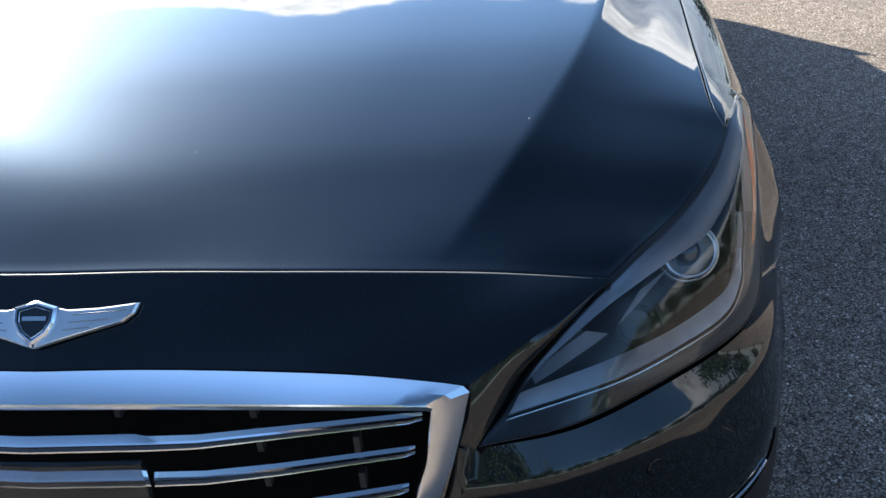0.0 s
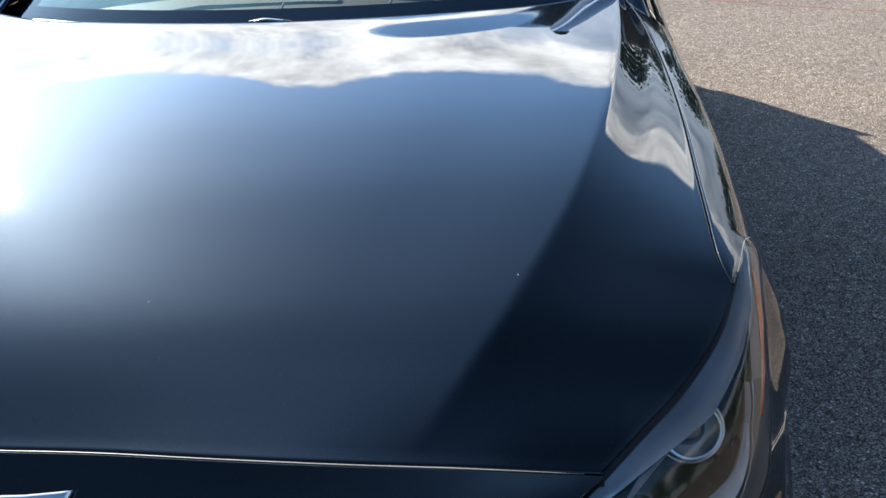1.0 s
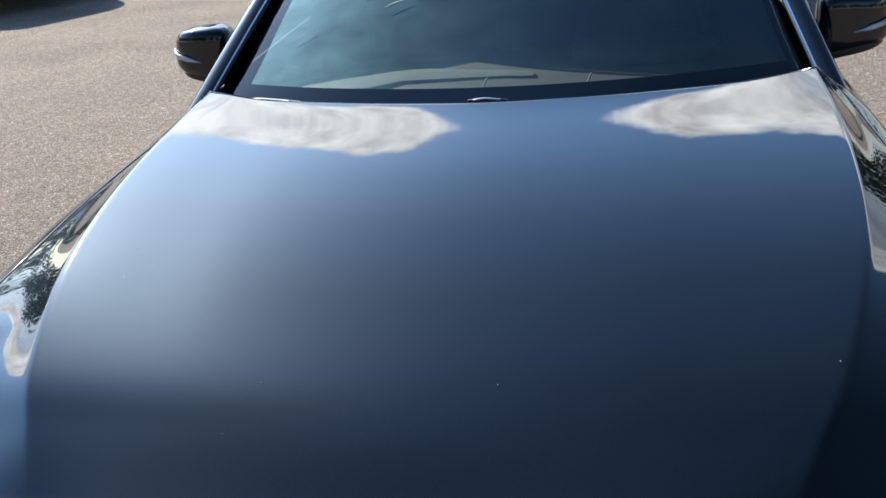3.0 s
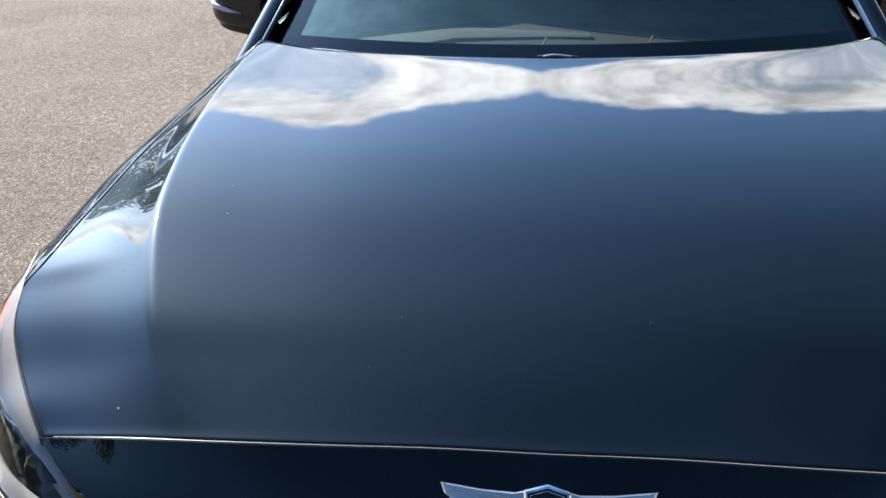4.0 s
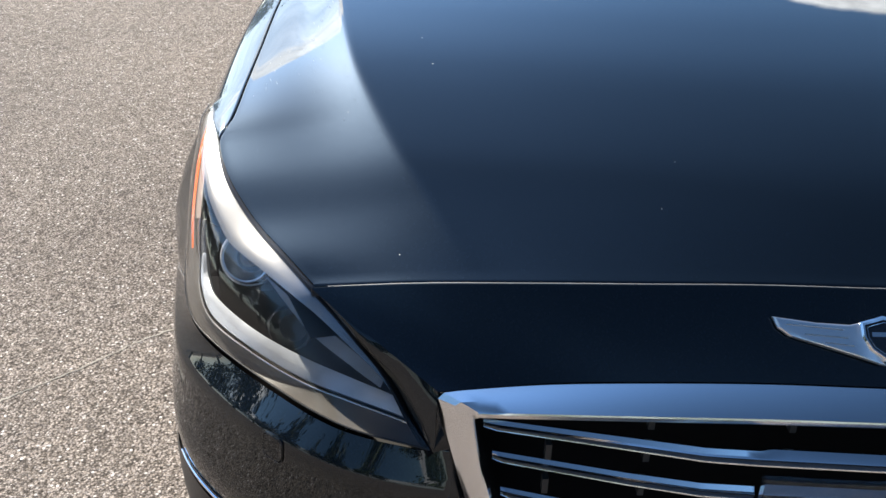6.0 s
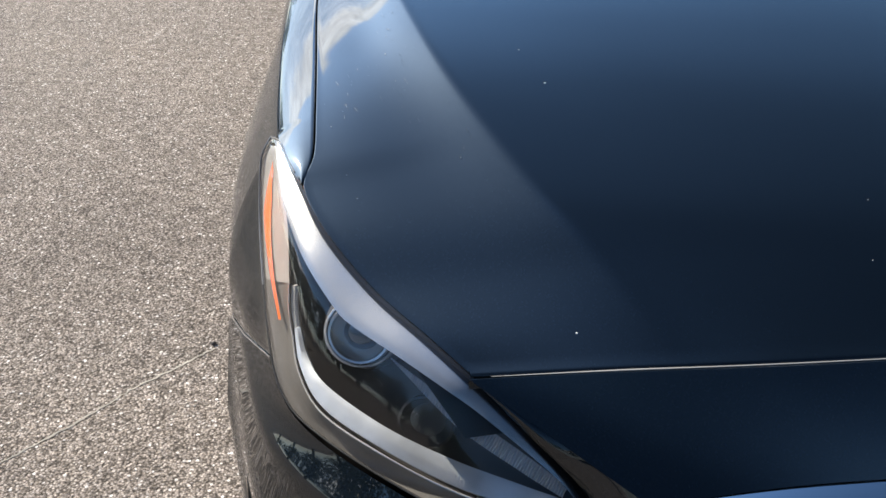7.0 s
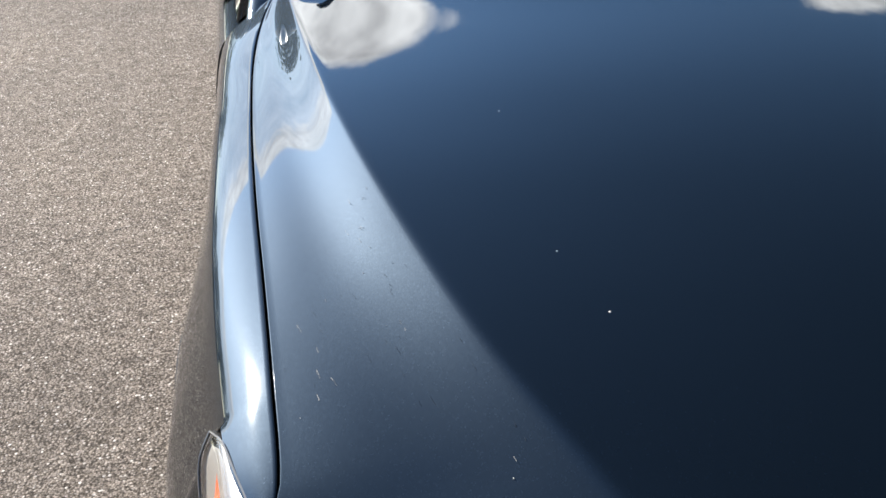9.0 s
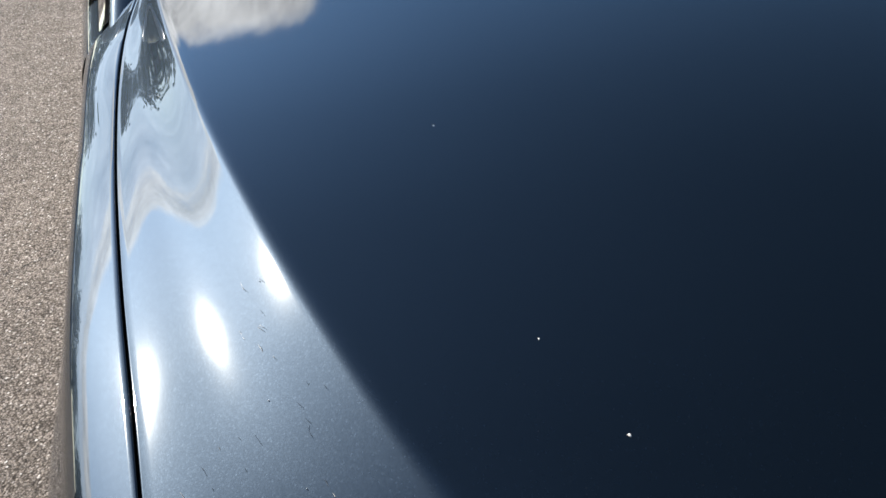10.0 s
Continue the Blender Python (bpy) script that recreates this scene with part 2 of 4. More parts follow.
GREY_SIDE = grainy(material("lamp_side", (0.30, 0.295, 0.285), 0.4), 500, 0.0003)
LEG = grainy(material("strip_leg", (0.36, 0.36, 0.36), 0.35), 500, 0.0003)
CLEAR_EDGE = material("lens_rim", (0.20, 0.20, 0.20), 0.25, Coat_Weight=0.8)
RING = material("bright_ring", (0.86, 0.86, 0.88), 0.22, 0.65)
GREY_TRIM = grainy(material("lamp_border", (0.115, 0.11, 0.105), 0.35), 500, 0.0003)
STRIP = grainy(material("light_strip", (0.55, 0.59, 0.65), 0.40, 0.40, Coat_Weight=0.3), 900, 0.0006)
AMBER = material("amber_plastic", (0.90, 0.16, 0.008), 0.25, 0.0, Coat_Weight=0.6)
LENS = see_through("lamp_lens", (0.94, 0.945, 0.95), 0.01, 1.50, dust=0.006, haze=0.12, film_tint=(0.66, 0.63, 0.60))
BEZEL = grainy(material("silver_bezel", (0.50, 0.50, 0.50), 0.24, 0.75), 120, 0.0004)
FRIT = material("black_frit", (0.003, 0.004, 0.0045), 1.0, Specular_IOR_Level=0.0)
# the cover's bluish dust film puts a sky reflection into its colour
SMOKED = see_through("smoked_cover", (0.70, 0.72, 0.72), 0.02, 1.5, dust=0.05, film_tint=(0.42, 0.48, 0.52))
WINDOW = see_through("tinted_glass", (0.45, 0.53, 0.55), 0.0, 1.52, (0.85, 0.96, 1.0))
FILM = see_through("glass_film", (1, 1, 1), 0.0, 1.05, dust=0.155, film_tint=(0.34, 0.58, 0.72), smear=0.6)
BLACK_GLASS = material("black_glass", (0.006, 0.007, 0.008), 0.04, 0.0, Coat_Weight=1.0)
CHIP = material("chip_white", (0.62, 0.60, 0.56), 0.7)
DASH = grainy(material("dash_leather", (0.055, 0.055, 0.056), 0.6), 800, 0.0005)
SEAT = grainy(material("seat_leather", (0.03, 0.028, 0.026), 0.5), 600, 0.0005)
PALE = grainy(material("pale_trim", (0.17, 0.19, 0.19), 0.5), 400, 0.0003)
MIRROR = material("mirror_glass", (0.9, 0.9, 0.9), 0.02, 1.0)
SHIELD = material("shield_black", (0.008, 0.010, 0.016), 0.15, 0.0, Coat_Weight=1.0)


def asphalt_material():
    m = material("asphalt", (0.2, 0.18, 0.16), 0.95, Specular_IOR_Level=0.25)
    t, n, l, b = nodes_of(m)

    def times(a, c):
        k = n.new("ShaderNodeMix")
        k.data_type, k.blend_type = "RGBA", "MULTIPLY"
        k.inputs[0].default_value = 1.0
        l.new(a, k.inputs[6])
        l.new(c, k.inputs[7])
        return k.outputs[2]

    grit = noise_node(t, 210.0, kind="ShaderNodeTexVoronoi")
    stones = noise_node(t, 120.0, kind="ShaderNodeTexVoronoi")
    fine, mid, broad = noise_node(t, 420.0, 4.0, 0.75), noise_node(t, 22.0, 5.0, 0.65), noise_node(t, 0.8, 6.0, 0.6)
    base = ramp(t, grit.outputs["Color"], [(0.0, (0.11, 0.096, 0.084)), (0.34, (0.27, 0.239, 0.213)), (0.70, (0.45, 0.402, 0.365)), (0.90, (0.63, 0.575, 0.535)), (1.0, (0.92, 0.88, 0.86))])
    joint = ramp(t, grit.outputs["Distance"], [(0.15, (1.20, 1.20, 1.20)), (0.45, (0.90, 0.89, 0.88)), (0.72, (0.30, 0.29, 0.28))])
    pick = ramp(t, stones.outputs["Color"], [(0.74, (0, 0, 0)), (0.76, (1, 1, 1))])
    inside = ramp(t, stones.outputs["Distance"], [(0.34, (1, 1, 1)), (0.46, (0, 0, 0))])
    pale = ramp(t, stones.outputs["Color"], [(0.74, (0.110, 0.096, 0.085)), (0.80, (0.46, 0.42, 0.39)), (0.88, (0.95, 0.92, 0.90))])
    tone = mixed(t, times(pick.outputs[0], inside.outputs[0]), times(base.outputs[0], joint.outputs[0]), pale.outputs[0])
    pits = ramp(t, fine.outputs["Fac"], [(0.34, (0.30, 0.295, 0.29)), (0.48, (1.06, 1.05, 1.05))])
    grime = ramp(t, mid.outputs["Fac"], [(0.30, (0.64, 0.63, 0.62)), (0.58, (1.07, 1.06, 1.05))])
    patch = ramp(t, broad.outputs["Fac"], [(0.30, (0.76, 0.75, 0.74)), (0.55, (1.0, 0.99, 0.97)), (0.75, (1.16, 1.13, 1.08))])
    l.new(times(times(times(tone, pits.outputs[0]), grime.outputs[0]), patch.outputs[0]), b.inputs["Base Color"])
    first = bumped(m, stones.outputs["Distance"], 0.7, -0.004)
    second = bumped(m, grit.outputs["Distance"], 0.9, -0.003, first)
    bumped(m, fine.outputs["Fac"], 0.9, 0.003, second)
    return m


ASPHALT = asphalt_material()


# ---- mesh helpers ----
def curve_through(points, n):
    """n points, evenly spaced, on a smooth curve through the given ones."""
    c = np.array(points, float)
    c = np.vstack([2 * c[0] - c[1], c, 2 * c[-1] - c[-2]])
    s = np.linspace(0, 1, 24, endpoint=False)[:, None]
    run = []
    for i in range(1, len(c) - 2):
        a, b, d, e = c[i - 1], c[i], c[i + 1], c[i + 2]
        run.append(0.5 * (2 * b + (d - a) * s + (2 * a - 5 * b + 4 * d - e) * s ** 2 + (3 * b - a - 3 * d + e) * s ** 3))
    return spaced(np.vstack(run + [c[-2:-1]]), n)


def spaced(line, n):
    """n evenly spaced points on a polyline."""
    line = np.asarray(line, float)
    far = np.r_[0, np.cumsum(np.linalg.norm(np.diff(line, axis=0), axis=1))]
    at = np.linspace(0, far[-1], n)
    return np.stack([np.interp(at, far, line[:, k]) for k in range(3)], 1)


def along(points, key, values, axis=1):
    """Points of a smooth curve at given values of one axis (it must grow along the curve)."""
    line = curve_through(points, 400)
    return np.stack([np.interp(values, line[:, axis], line[:, k]) for k in range(3)], 1) if key is None else np.interp(values, line[:, axis], line[:, key])


def smoothed(rows, sigma, axis=0):
    """Gaussian smoothing in samples along one axis of an array of points; the ends stay."""
    if sigma <= 0:
        return rows
    rows = np.moveaxis(np.asarray(rows, float), axis, 0)
    r = int(3 * sigma) + 1
    k = np.exp(-0.5 * (np.arange(-r, r + 1) / sigma) ** 2)
    k /= k.sum()
    low = 2 * rows[:1] - rows[1:r + 1][::-1]
    high = 2 * rows[-1:] - rows[-r - 1:-1][::-1]
    full = np.concatenate([low, rows, high])
    out = sum(w * full[i:i + len(rows)] for i, w in enumerate(k))
    return np.moveaxis(out, 0, axis)


class Build:
    """Collects points and faces of one mesh."""

    def __init__(self):
        self.v, self.f = [], []

    def grid(self, p, flip=False, skip=None):
        p = np.asarray(p, float)
        n, m = p.shape[:2]
        at = len(self.v)
        self.v += [tuple(q) for q in p.reshape(-1, 3)]
        bad = np.isnan(p).any(-1)
        for i in range(n - 1):
            for j in range(m - 1):
                if bad[i, j] or bad[i + 1, j] or bad[i, j + 1] or bad[i + 1, j + 1] or (skip is not None and skip[i, j]):
                    continue
                a, b, c, d = at + i * m + j, at + i * m + j + 1, at + (i + 1) * m + j + 1, at + (i + 1) * m + j
                self.f.append((a, d, c, b) if flip else (a, b, c, d))
        return self

    def loops(self, rings, closed=True, caps=True):
        """Skin over rings of equal count."""
        at, m = len(self.v), len(rings[0])
        for r in rings:
            self.v += [tuple(q) for q in r]
        for i in range(len(rings) - 1):
            for j in range(m if closed else m - 1):
                k = (j + 1) % m
                self.f.append((at + i * m + j, at + i * m + k, at + (i + 1) * m + k, at + (i + 1) * m + j))
        if caps:
            self.f.append(tuple(at + j for j in range(m))[::-1])
            self.f.append(tuple(at + (len(rings) - 1) * m + j for j in range(m)))
        return self

    def box(self, lo, hi):
        (a, b, c), (d, e, f) = lo, hi
        return self.loops([[(a, b, c), (d, b, c), (d, e, c), (a, e, c)], [(a, b, f), (d, b, f), (d, e, f), (a, e, f)]])


def part(name, built, mat, parent=None, label="", side=1, sharp=38, bevel=0.0, outward=True):
    """One mesh object out of a Build; side -1 mirrors it to the other side of the car."""
    v = [(q[0] * side, q[1], q[2]) for q in built.v]
    keep = [q for q in v if not any(math.isnan(c) for c in q)]
    index, count = {}, 0
    for i, q in enumerate(v):
        if not any(math.isnan(c) for c in q):
            index[i] = count
            count += 1
    faces = [tuple(index[i] for i in f) for f in built.f]
    if side < 0:
        faces = [f[::-1] for f in faces]
    mesh = bpy.data.meshes.new(name)
    mesh.from_pydata(keep, [], faces)
    bm = bmesh.new()
    bm.from_mesh(mesh)
    bmesh.ops.remove_doubles(bm, verts=bm.verts, dist=0.00015)
    if outward:
        bmesh.ops.recalc_face_normals(bm, faces=bm.faces)
    if bevel:
        hard = [e for e in bm.edges if len(e.link_faces) == 2 and e.calc_face_angle(0) > 0.6]
        bmesh.ops.bevel(bm, geom=hard, offset=bevel, segments=2, affect="EDGES", clamp_overlap=True)
    for f in bm.faces:
        f.smooth = True
    bm.to_mesh(mesh)
    bm.free()
    mesh.set_sharp_from_angle(angle=radians(sharp))
    mesh.materials.append(mat)
    ob = new(name, mesh)
    ob.parent = parent
    if label:
        tagged(ob, label)
    return ob


def sideways(line):
    """Level directions to the right of a polyline's run."""
    t = np.gradient(np.asarray(line, float), axis=0)
    d = np.stack([t[:, 1], -t[:, 0], 0 * t[:, 0]], 1)
    return d / (np.linalg.norm(d, axis=1, keepdims=True) + 1e-9)


def rolled(line, out, r, depth):
    """A rounded, turned-down edge along a line: columns of points from the line outwards and down."""
    cols = [line + out * r * math.sin(a) + np.array((0, 0, -1)) * r * (1 - math.cos(a)) for a in np.linspace(0, math.pi / 2, 5)]
    cols.append(cols[-1] + np.array((0, 0, -depth)))
    return np.stack(cols, 1)


def tube(line, rx, ry=None, n=10, up=(0, 0, 1)):
    """Rings round a polyline; rx across, ry along up; each may be a list."""
    line = np.asarray(line, float)
    t = np.gradient(line, axis=0)
    t /= np.linalg.norm(t, axis=1, keepdims=True)
    a = np.cross(t, up)
    a /= np.linalg.norm(a, axis=1, keepdims=True) + 1e-9
    b = np.cross(a, t)
    rx = np.broadcast_to(rx, len(line))
    ry = rx if ry is None else np.broadcast_to(ry, len(line))
    return [[line[i] + a[i] * rx[i] * math.cos(w) + b[i] * ry[i] * math.sin(w) for w in np.linspace(0, 2 * math.pi, n, endpoint=False)] for i in range(len(line))]


# ---- ground ----
ground = part("ground", Build().grid([[(x, y, 0) for x in (-400, -30, 30, 400)] for y in (-400, -30, 40, 400)]), ASPHALT)
tagged(ground, "weathered grey-brown asphalt of a parking lot with pale stones", "asphalt", kind="structure")

# ---- the car: guide lines of its right half in metres, front bumper at y = 0 ----
SHUT = [(0, .162, .803), (.13, .162, .804), (.263, .158, .804), (.392, .159, .801), (.523, .174, .788), (.654, .205, .760)]
LAMP_EDGE = [(.654, .205, .760), (.691, .250, .773), (.743, .322, .784), (.791, .400, .806), (.821, .482, .824)]
FENDER_GAP = [(.821, .482, .824), (.809, .533, .842), (.808, .638, .857), (.809, .78, .8705), (.811, .952, .8865), (.809, 1.142, .900), (.800, 1.341, .914), (.778, 1.46, .942), (.742, 1.542, .974)]
CREASE = [(.456, .163, .7995), (.512, .272, .838), (.562, .379, .8725), (.632, .593, .9115), (.677, .823, .9365), (.708, 1.06, .9540), (.727, 1.30, .9670), (.737, 1.530, .9785)]
MIDDLE = [(0, .162, .803), (0, .30, .860), (0, .50, .9005), (0, .70, .9282), (0, .90, .9502), (0, 1.10, .9680), (0, 1.306, .9840)]
COWL = [(0, 1.306, .9856), (.149, 1.332, .9845), (.30, 1.36, .9819), (.451, 1.401, .9787), (.603, 1.457, .980), (.742, 1.542, .979)]
SHOULDER = [(.821, .482, .824), (.842, .54, .829), (.853, .590, .831), (.859, .66, .835), (.864, .80, .848), (.866, .95, .861), (.864, 1.15, .873), (.859, 1.35, .884), (.853, 1.60, .900)]
LAMP_SIDE = [(.861, .377, .657), (.867, .403, .676), (.879, .526, .732), (.881, .588, .776), (.877, .608, .802), (.866, .618, .824), (.8555, .622, .834)]
GRILLE_TOP = [(0, .075, .721), (.123, .078, .721), (.246, .078, .719), (.369, .079, .713), (.497, .076, .699)]
LAMP_LOW = [(.505, .055, .634), (.61, .088, .640), (.71, .165, .640), (.80, .258, .634), (.845, .322, .640), (.865, .397, .674), (.879, .526, .732), (.881, .588, .776), (.878, .610, .804), (.866, .622, .824)]
LAMP_TOP = [(.505, .055, .634), (.530, .090, .652), (.560, .128, .690), (.596, .155, .722), (.635, .190, .748), (.654, .205, .760)] + LAMP_EDGE[1:] + [(.840, .545, .830), (.853, .594, .832), (.866, .622, .824)]
UP = np.array((0, 0, 1.0))

car = new("sedan")
tagged(car, "dark navy blue luxury sedan with chrome grille, parked on asphalt", "car")


def hood():
    rows, half = 90, 46
    mid, crease = curve_through(MIDDLE, rows), curve_through(CREASE, rows)
    edge = curve_through(LAMP_EDGE + FENDER_GAP[1:], rows)
    edge = edge + sideways(edge) * -0.0026
    cut = curve_through(SHUT, 200)
    grid = []
    # the panel's slope from its middle out to the crease: it falls, then turns up again beside the crease
    run = np.linspace(0, 1, 120)
    fall = np.interp(run, (0, .08, .30, .50, .61, .71, .79, .88, 1), (.010, .006, .002, -.003, -.010, .006, .026, .038, .042)) * .65
    bow = np.cumsum(fall)[:, None] / 119
    bow = bow - bow[0] - (bow[-1] - bow[0]) * run[:, None]
    for i in range(rows):
        v = i / (rows - 1)
        n_in, n_out = 120, 50
        across = np.linspace(0, 1, n_in)[:, None]
        s = np.sqrt(across ** 2 + .22 ** 2) / math.sqrt(1 + .22 ** 2)      # no ridge along the middle
        inner = mid[i] * (1 - s) + crease[i] * s
        inner[:, 0] = across[:, 0] * crease[i][0]
        inner[:, 2] += bow[:, 0] * min(1, v * 3) * np.interp(v, (.6, 1), (1, .6))
        s = np.linspace(0, 1, n_out)[1:, None]
        outer = crease[i] * (1 - s) + edge[i] * s
        outer[:, 2] -= np.interp(v, (0, .25, .48, 1), (.001, .0066, .0044, .0030)) * np.sin(s[:, 0] * math.pi)
        outer[:, 2] -= np.interp(v, (.05, .25, .45), (0, .0019, 0)) * np.sin(s[:, 0] * 2 * math.pi)
        outer[:, 2] += np.interp(v, (.38, .46, .9, 1), (0, .0005, .0005, 0)) * np.sin(s[:, 0] * 3 * math.pi)
        line = np.vstack([inner, outer])
        both = np.vstack([line[1:][::-1] * (-1, 1, 1), line])
        width = 0.8 * (1 - min(1, v * 2.4)) ** 1.5 + 0.7
        z = smoothed(both, width)[len(line) - 1:]
        u = np.r_[np.linspace(0, n_in - 13, 24), np.linspace(n_in - 12, n_in + 10, 20), np.linspace(n_in + 12, len(line) - 1, 16)]
        grid.append([[np.interp(k, np.arange(len(z)), z[:, c]) for c in range(3)] for k in u])
    g = np.array(grid)
    fall = np.clip(1 - np.arange(rows) / 12, 0, 1)[:, None]      # the front follows the cut line
    want = np.stack([np.interp(g[0, :, 0], cut[:, 0], cut[:, k]) for k in range(3)], 1)
    want[:, 0] = g[0, :, 0]
    want[:, 1] += .0035
    g = g + (want - g[0])[None] * (fall ** 2)[:, :, None] * np.array((0, 1, 1))
    back = curve_through(COWL, 200)
    rise = np.clip(1 - np.arange(rows)[::-1] / 14, 0, 1)[:, None]
    want = np.stack([np.interp(np.sqrt(g[-1, :, 0] ** 2 + .08 ** 2), back[:, 0], back[:, k]) for k in range(3)], 1)
    want[:, 0] = g[-1, :, 0]
    free = np.clip((.70 - want[:, 0]) / .12, 0, 1)               # the rear lies in the hood's own slope
    want[:, 2] += free * (g[-1, :, 2] + .001 * np.exp(-(want[:, 0] / .17) ** 2) - want[:, 2])
    g = g + (want - g[-1])[None] * (rise ** 2)[:, :, None] * np.array((0, 1, 1))
    return g


HOOD = hood()
b = Build()
for sgn in (1, -1):
    g = HOOD * (sgn, 1, 1)
    b.grid(g, flip=sgn > 0)
    e = g[:, -1]
    o = sideways(HOOD[:, -1]) * (sgn, 1, 1)
    b.grid(rolled(e, o, .0016, .018))
    front = g[0]
    b.grid(rolled(front, np.tile((0, -1.0, 0), (len(front), 1)), .0055, .016))
    rear = g[-1]
    b.grid(rolled(rear, np.tile((0, 1.0, 0), (len(rear), 1)), .003, .02))
part("hood", b, PAINT, car, "long navy hood with two creases")
b = Build()                                                  # closes the view through the cuts
for sgn in (1, -1):
    under = HOOD[::6, ::5].copy()
    under[:, -1, 0] += .042
    under[:, -1, 2] -= .012
    under[0, :, 1] -= .012
    under[0, :, 2] -= .035
    under[1, :, 2] -= .012
    b.grid((under + (0, 0, -.03)) * (sgn, 1, 1))
part("inner_panel", b, GAP, car, "black inner structure under the hood")

# nose panel between the hood and the grille
top = curve_through(SHUT, 60) + np.array((0, -.0105, .0010))
low = curve_through(GRILLE_TOP, 60) + np.array((0, .002, .001))
s = np.linspace(0, 1, 16)
nose = np.stack([top * (1 - k) + low * k + np.array((0, -.6, .8)) * .0010 * math.sin(k * math.pi) for k in s])
b = Build()
for sgn in (1, -1):
    b.grid(nose * (sgn, 1, 1), flip=sgn < 0)
    b.grid(rolled(nose[0] * (sgn, 1, 1), np.tile((0, 1.0, 0), (60, 1)), .0018, .012))
part("nose_panel", b, PAINT, car, "smooth navy panel carrying the badge")
# added pale strip: paints the sunlit glint of the hood lip, thicker where brighter
lip = curve_through(SHUT, 120)[:116]
lip = np.vstack([lip[:0:-1] * (-1, 1, 1), lip]) + np.array((0, -.0048, -.0012))
slim = np.interp(np.abs(lip[:, 0]), (0, .42, .50, .64), (.0006, .0009, .0012, .0003))
part("glint_strip", Build().loops(tube(lip, slim, slim * .8, 8)), LIP_GLINT, car, "thin pale strip standing in for sunlight on the hood lip")


def bumper_side(sgn):
    n = 40
    r0 = curve_through([(.503, .058, .628), (.61, .084, .634), (.71, .161, .634), (.80, .254, .628), (.845, .318, .634), (.861, .377, .655)], n)
    r1 = curve_through([(.485, .035, .580), (.595, .057, .592), (.693, .116, .594), (.775, .194, .588), (.846, .284, .582), (.880, .371, .588), (.909, .487, .606)], n) + np.interp(np.arange(n), (0, 8, 30, n - 1), (0, .008, .008, 0))[:, None] * np.array((.72, -.60, .30))
    r2 = curve_through([(.445, .028, .50), (.60, .048, .48), (.72, .110, .47), (.82, .200, .47), (.888, .317, .48), (.941, .606, .552)], n)
    r3 = curve_through([(.40, .04, .40), (.60, .062, .36), (.73, .127, .36), (.83, .218, .36), (.895, .333, .36), (.944, .525, .45)], n)
    r4 = curve_through([(.33, .04, .22), (.60, .055, .22), (.72, .12, .22), (.82, .21, .22), (.885, .32, .22), (.925, .487, .24)], n)
    rows = []
    for a, c, m in ((r0, r1, 10), (r1, r2, 10), (r2, r3, 8), (r3, r4, 8)):
        rows += [a * (1 - k) + c * k for k in np.linspace(0, 1, m, endpoint=False)]
    g = smoothed(smoothed(np.array(rows + [r4]), 0.8), 1.6, axis=1)
    bb = Build().grid(g * (sgn, 1, 1), flip=sgn > 0)
    bb.face = g
    bb.grid(np.stack([g[:, -1], g[:, -1] + (-.004, .004, .002), g[:, -1] + (-.016, .07, .03)], 1))
    bb.grid(rolled(g[0] * (sgn, 1, 1), np.tile((0, .7, 0), (n, 1)), .0015, .02))
    # filler between the nose, the lamp and the grille
    a = spaced([top[-1], low[-1]], 14)
    c = curve_through([(.650, .201, .755), (.592, .143, .721), (.551, .113, .689), (.521, .079, .653), (.500, .052, .630)], 14)
    w = np.stack([a * (1 - k) + c * k + np.array((.2, -.65, .6)) * .003 * math.sin(k * math.pi) for k in np.linspace(0, 1, 9)])
    bb.grid(w * (sgn, 1, 1))
    a2 = curve_through([(.497, .077, .698), (.480, .062, .62), (.453, .048, .533), (.43, .042, .48), (.40, .04, .40), (.33, .04, .22)], 16)
    c2 = g[:, 0]
    a2 = np.stack([np.interp(-c2[:, 2], -a2[:, 2], a2[:, k]) for k in range(3)], 1)
    bb.grid(np.stack([a2, a2 * .5 + c2 * .5, c2]) * (sgn, 1, 1))
    w2 = np.stack([spaced([w[0, -1], a2[0]], 7), spaced([w[-1, -1], c2[0]], 7)])
    bb.grid(w2 * (sgn, 1, 1))
    return bb


BUMPER = bumper_side(1)
for sgn in (1, -1):
    part("front_bumper", BUMPER, PAINT, car, "glossy navy bumper corner", side=sgn)
b = Build()
s = np.linspace(-.40, .40, 17)
b.grid([[(x, .012 + .10 * (x / .5) ** 4, z) for x in s] for z in (.318, .28, .24, .20)])
b.grid([[(x, .012 + .10 * (x / .5) ** 4 + d, .20) for x in s] for d in (0, .2)])
part("bumper_lip", b, PAINT, car)


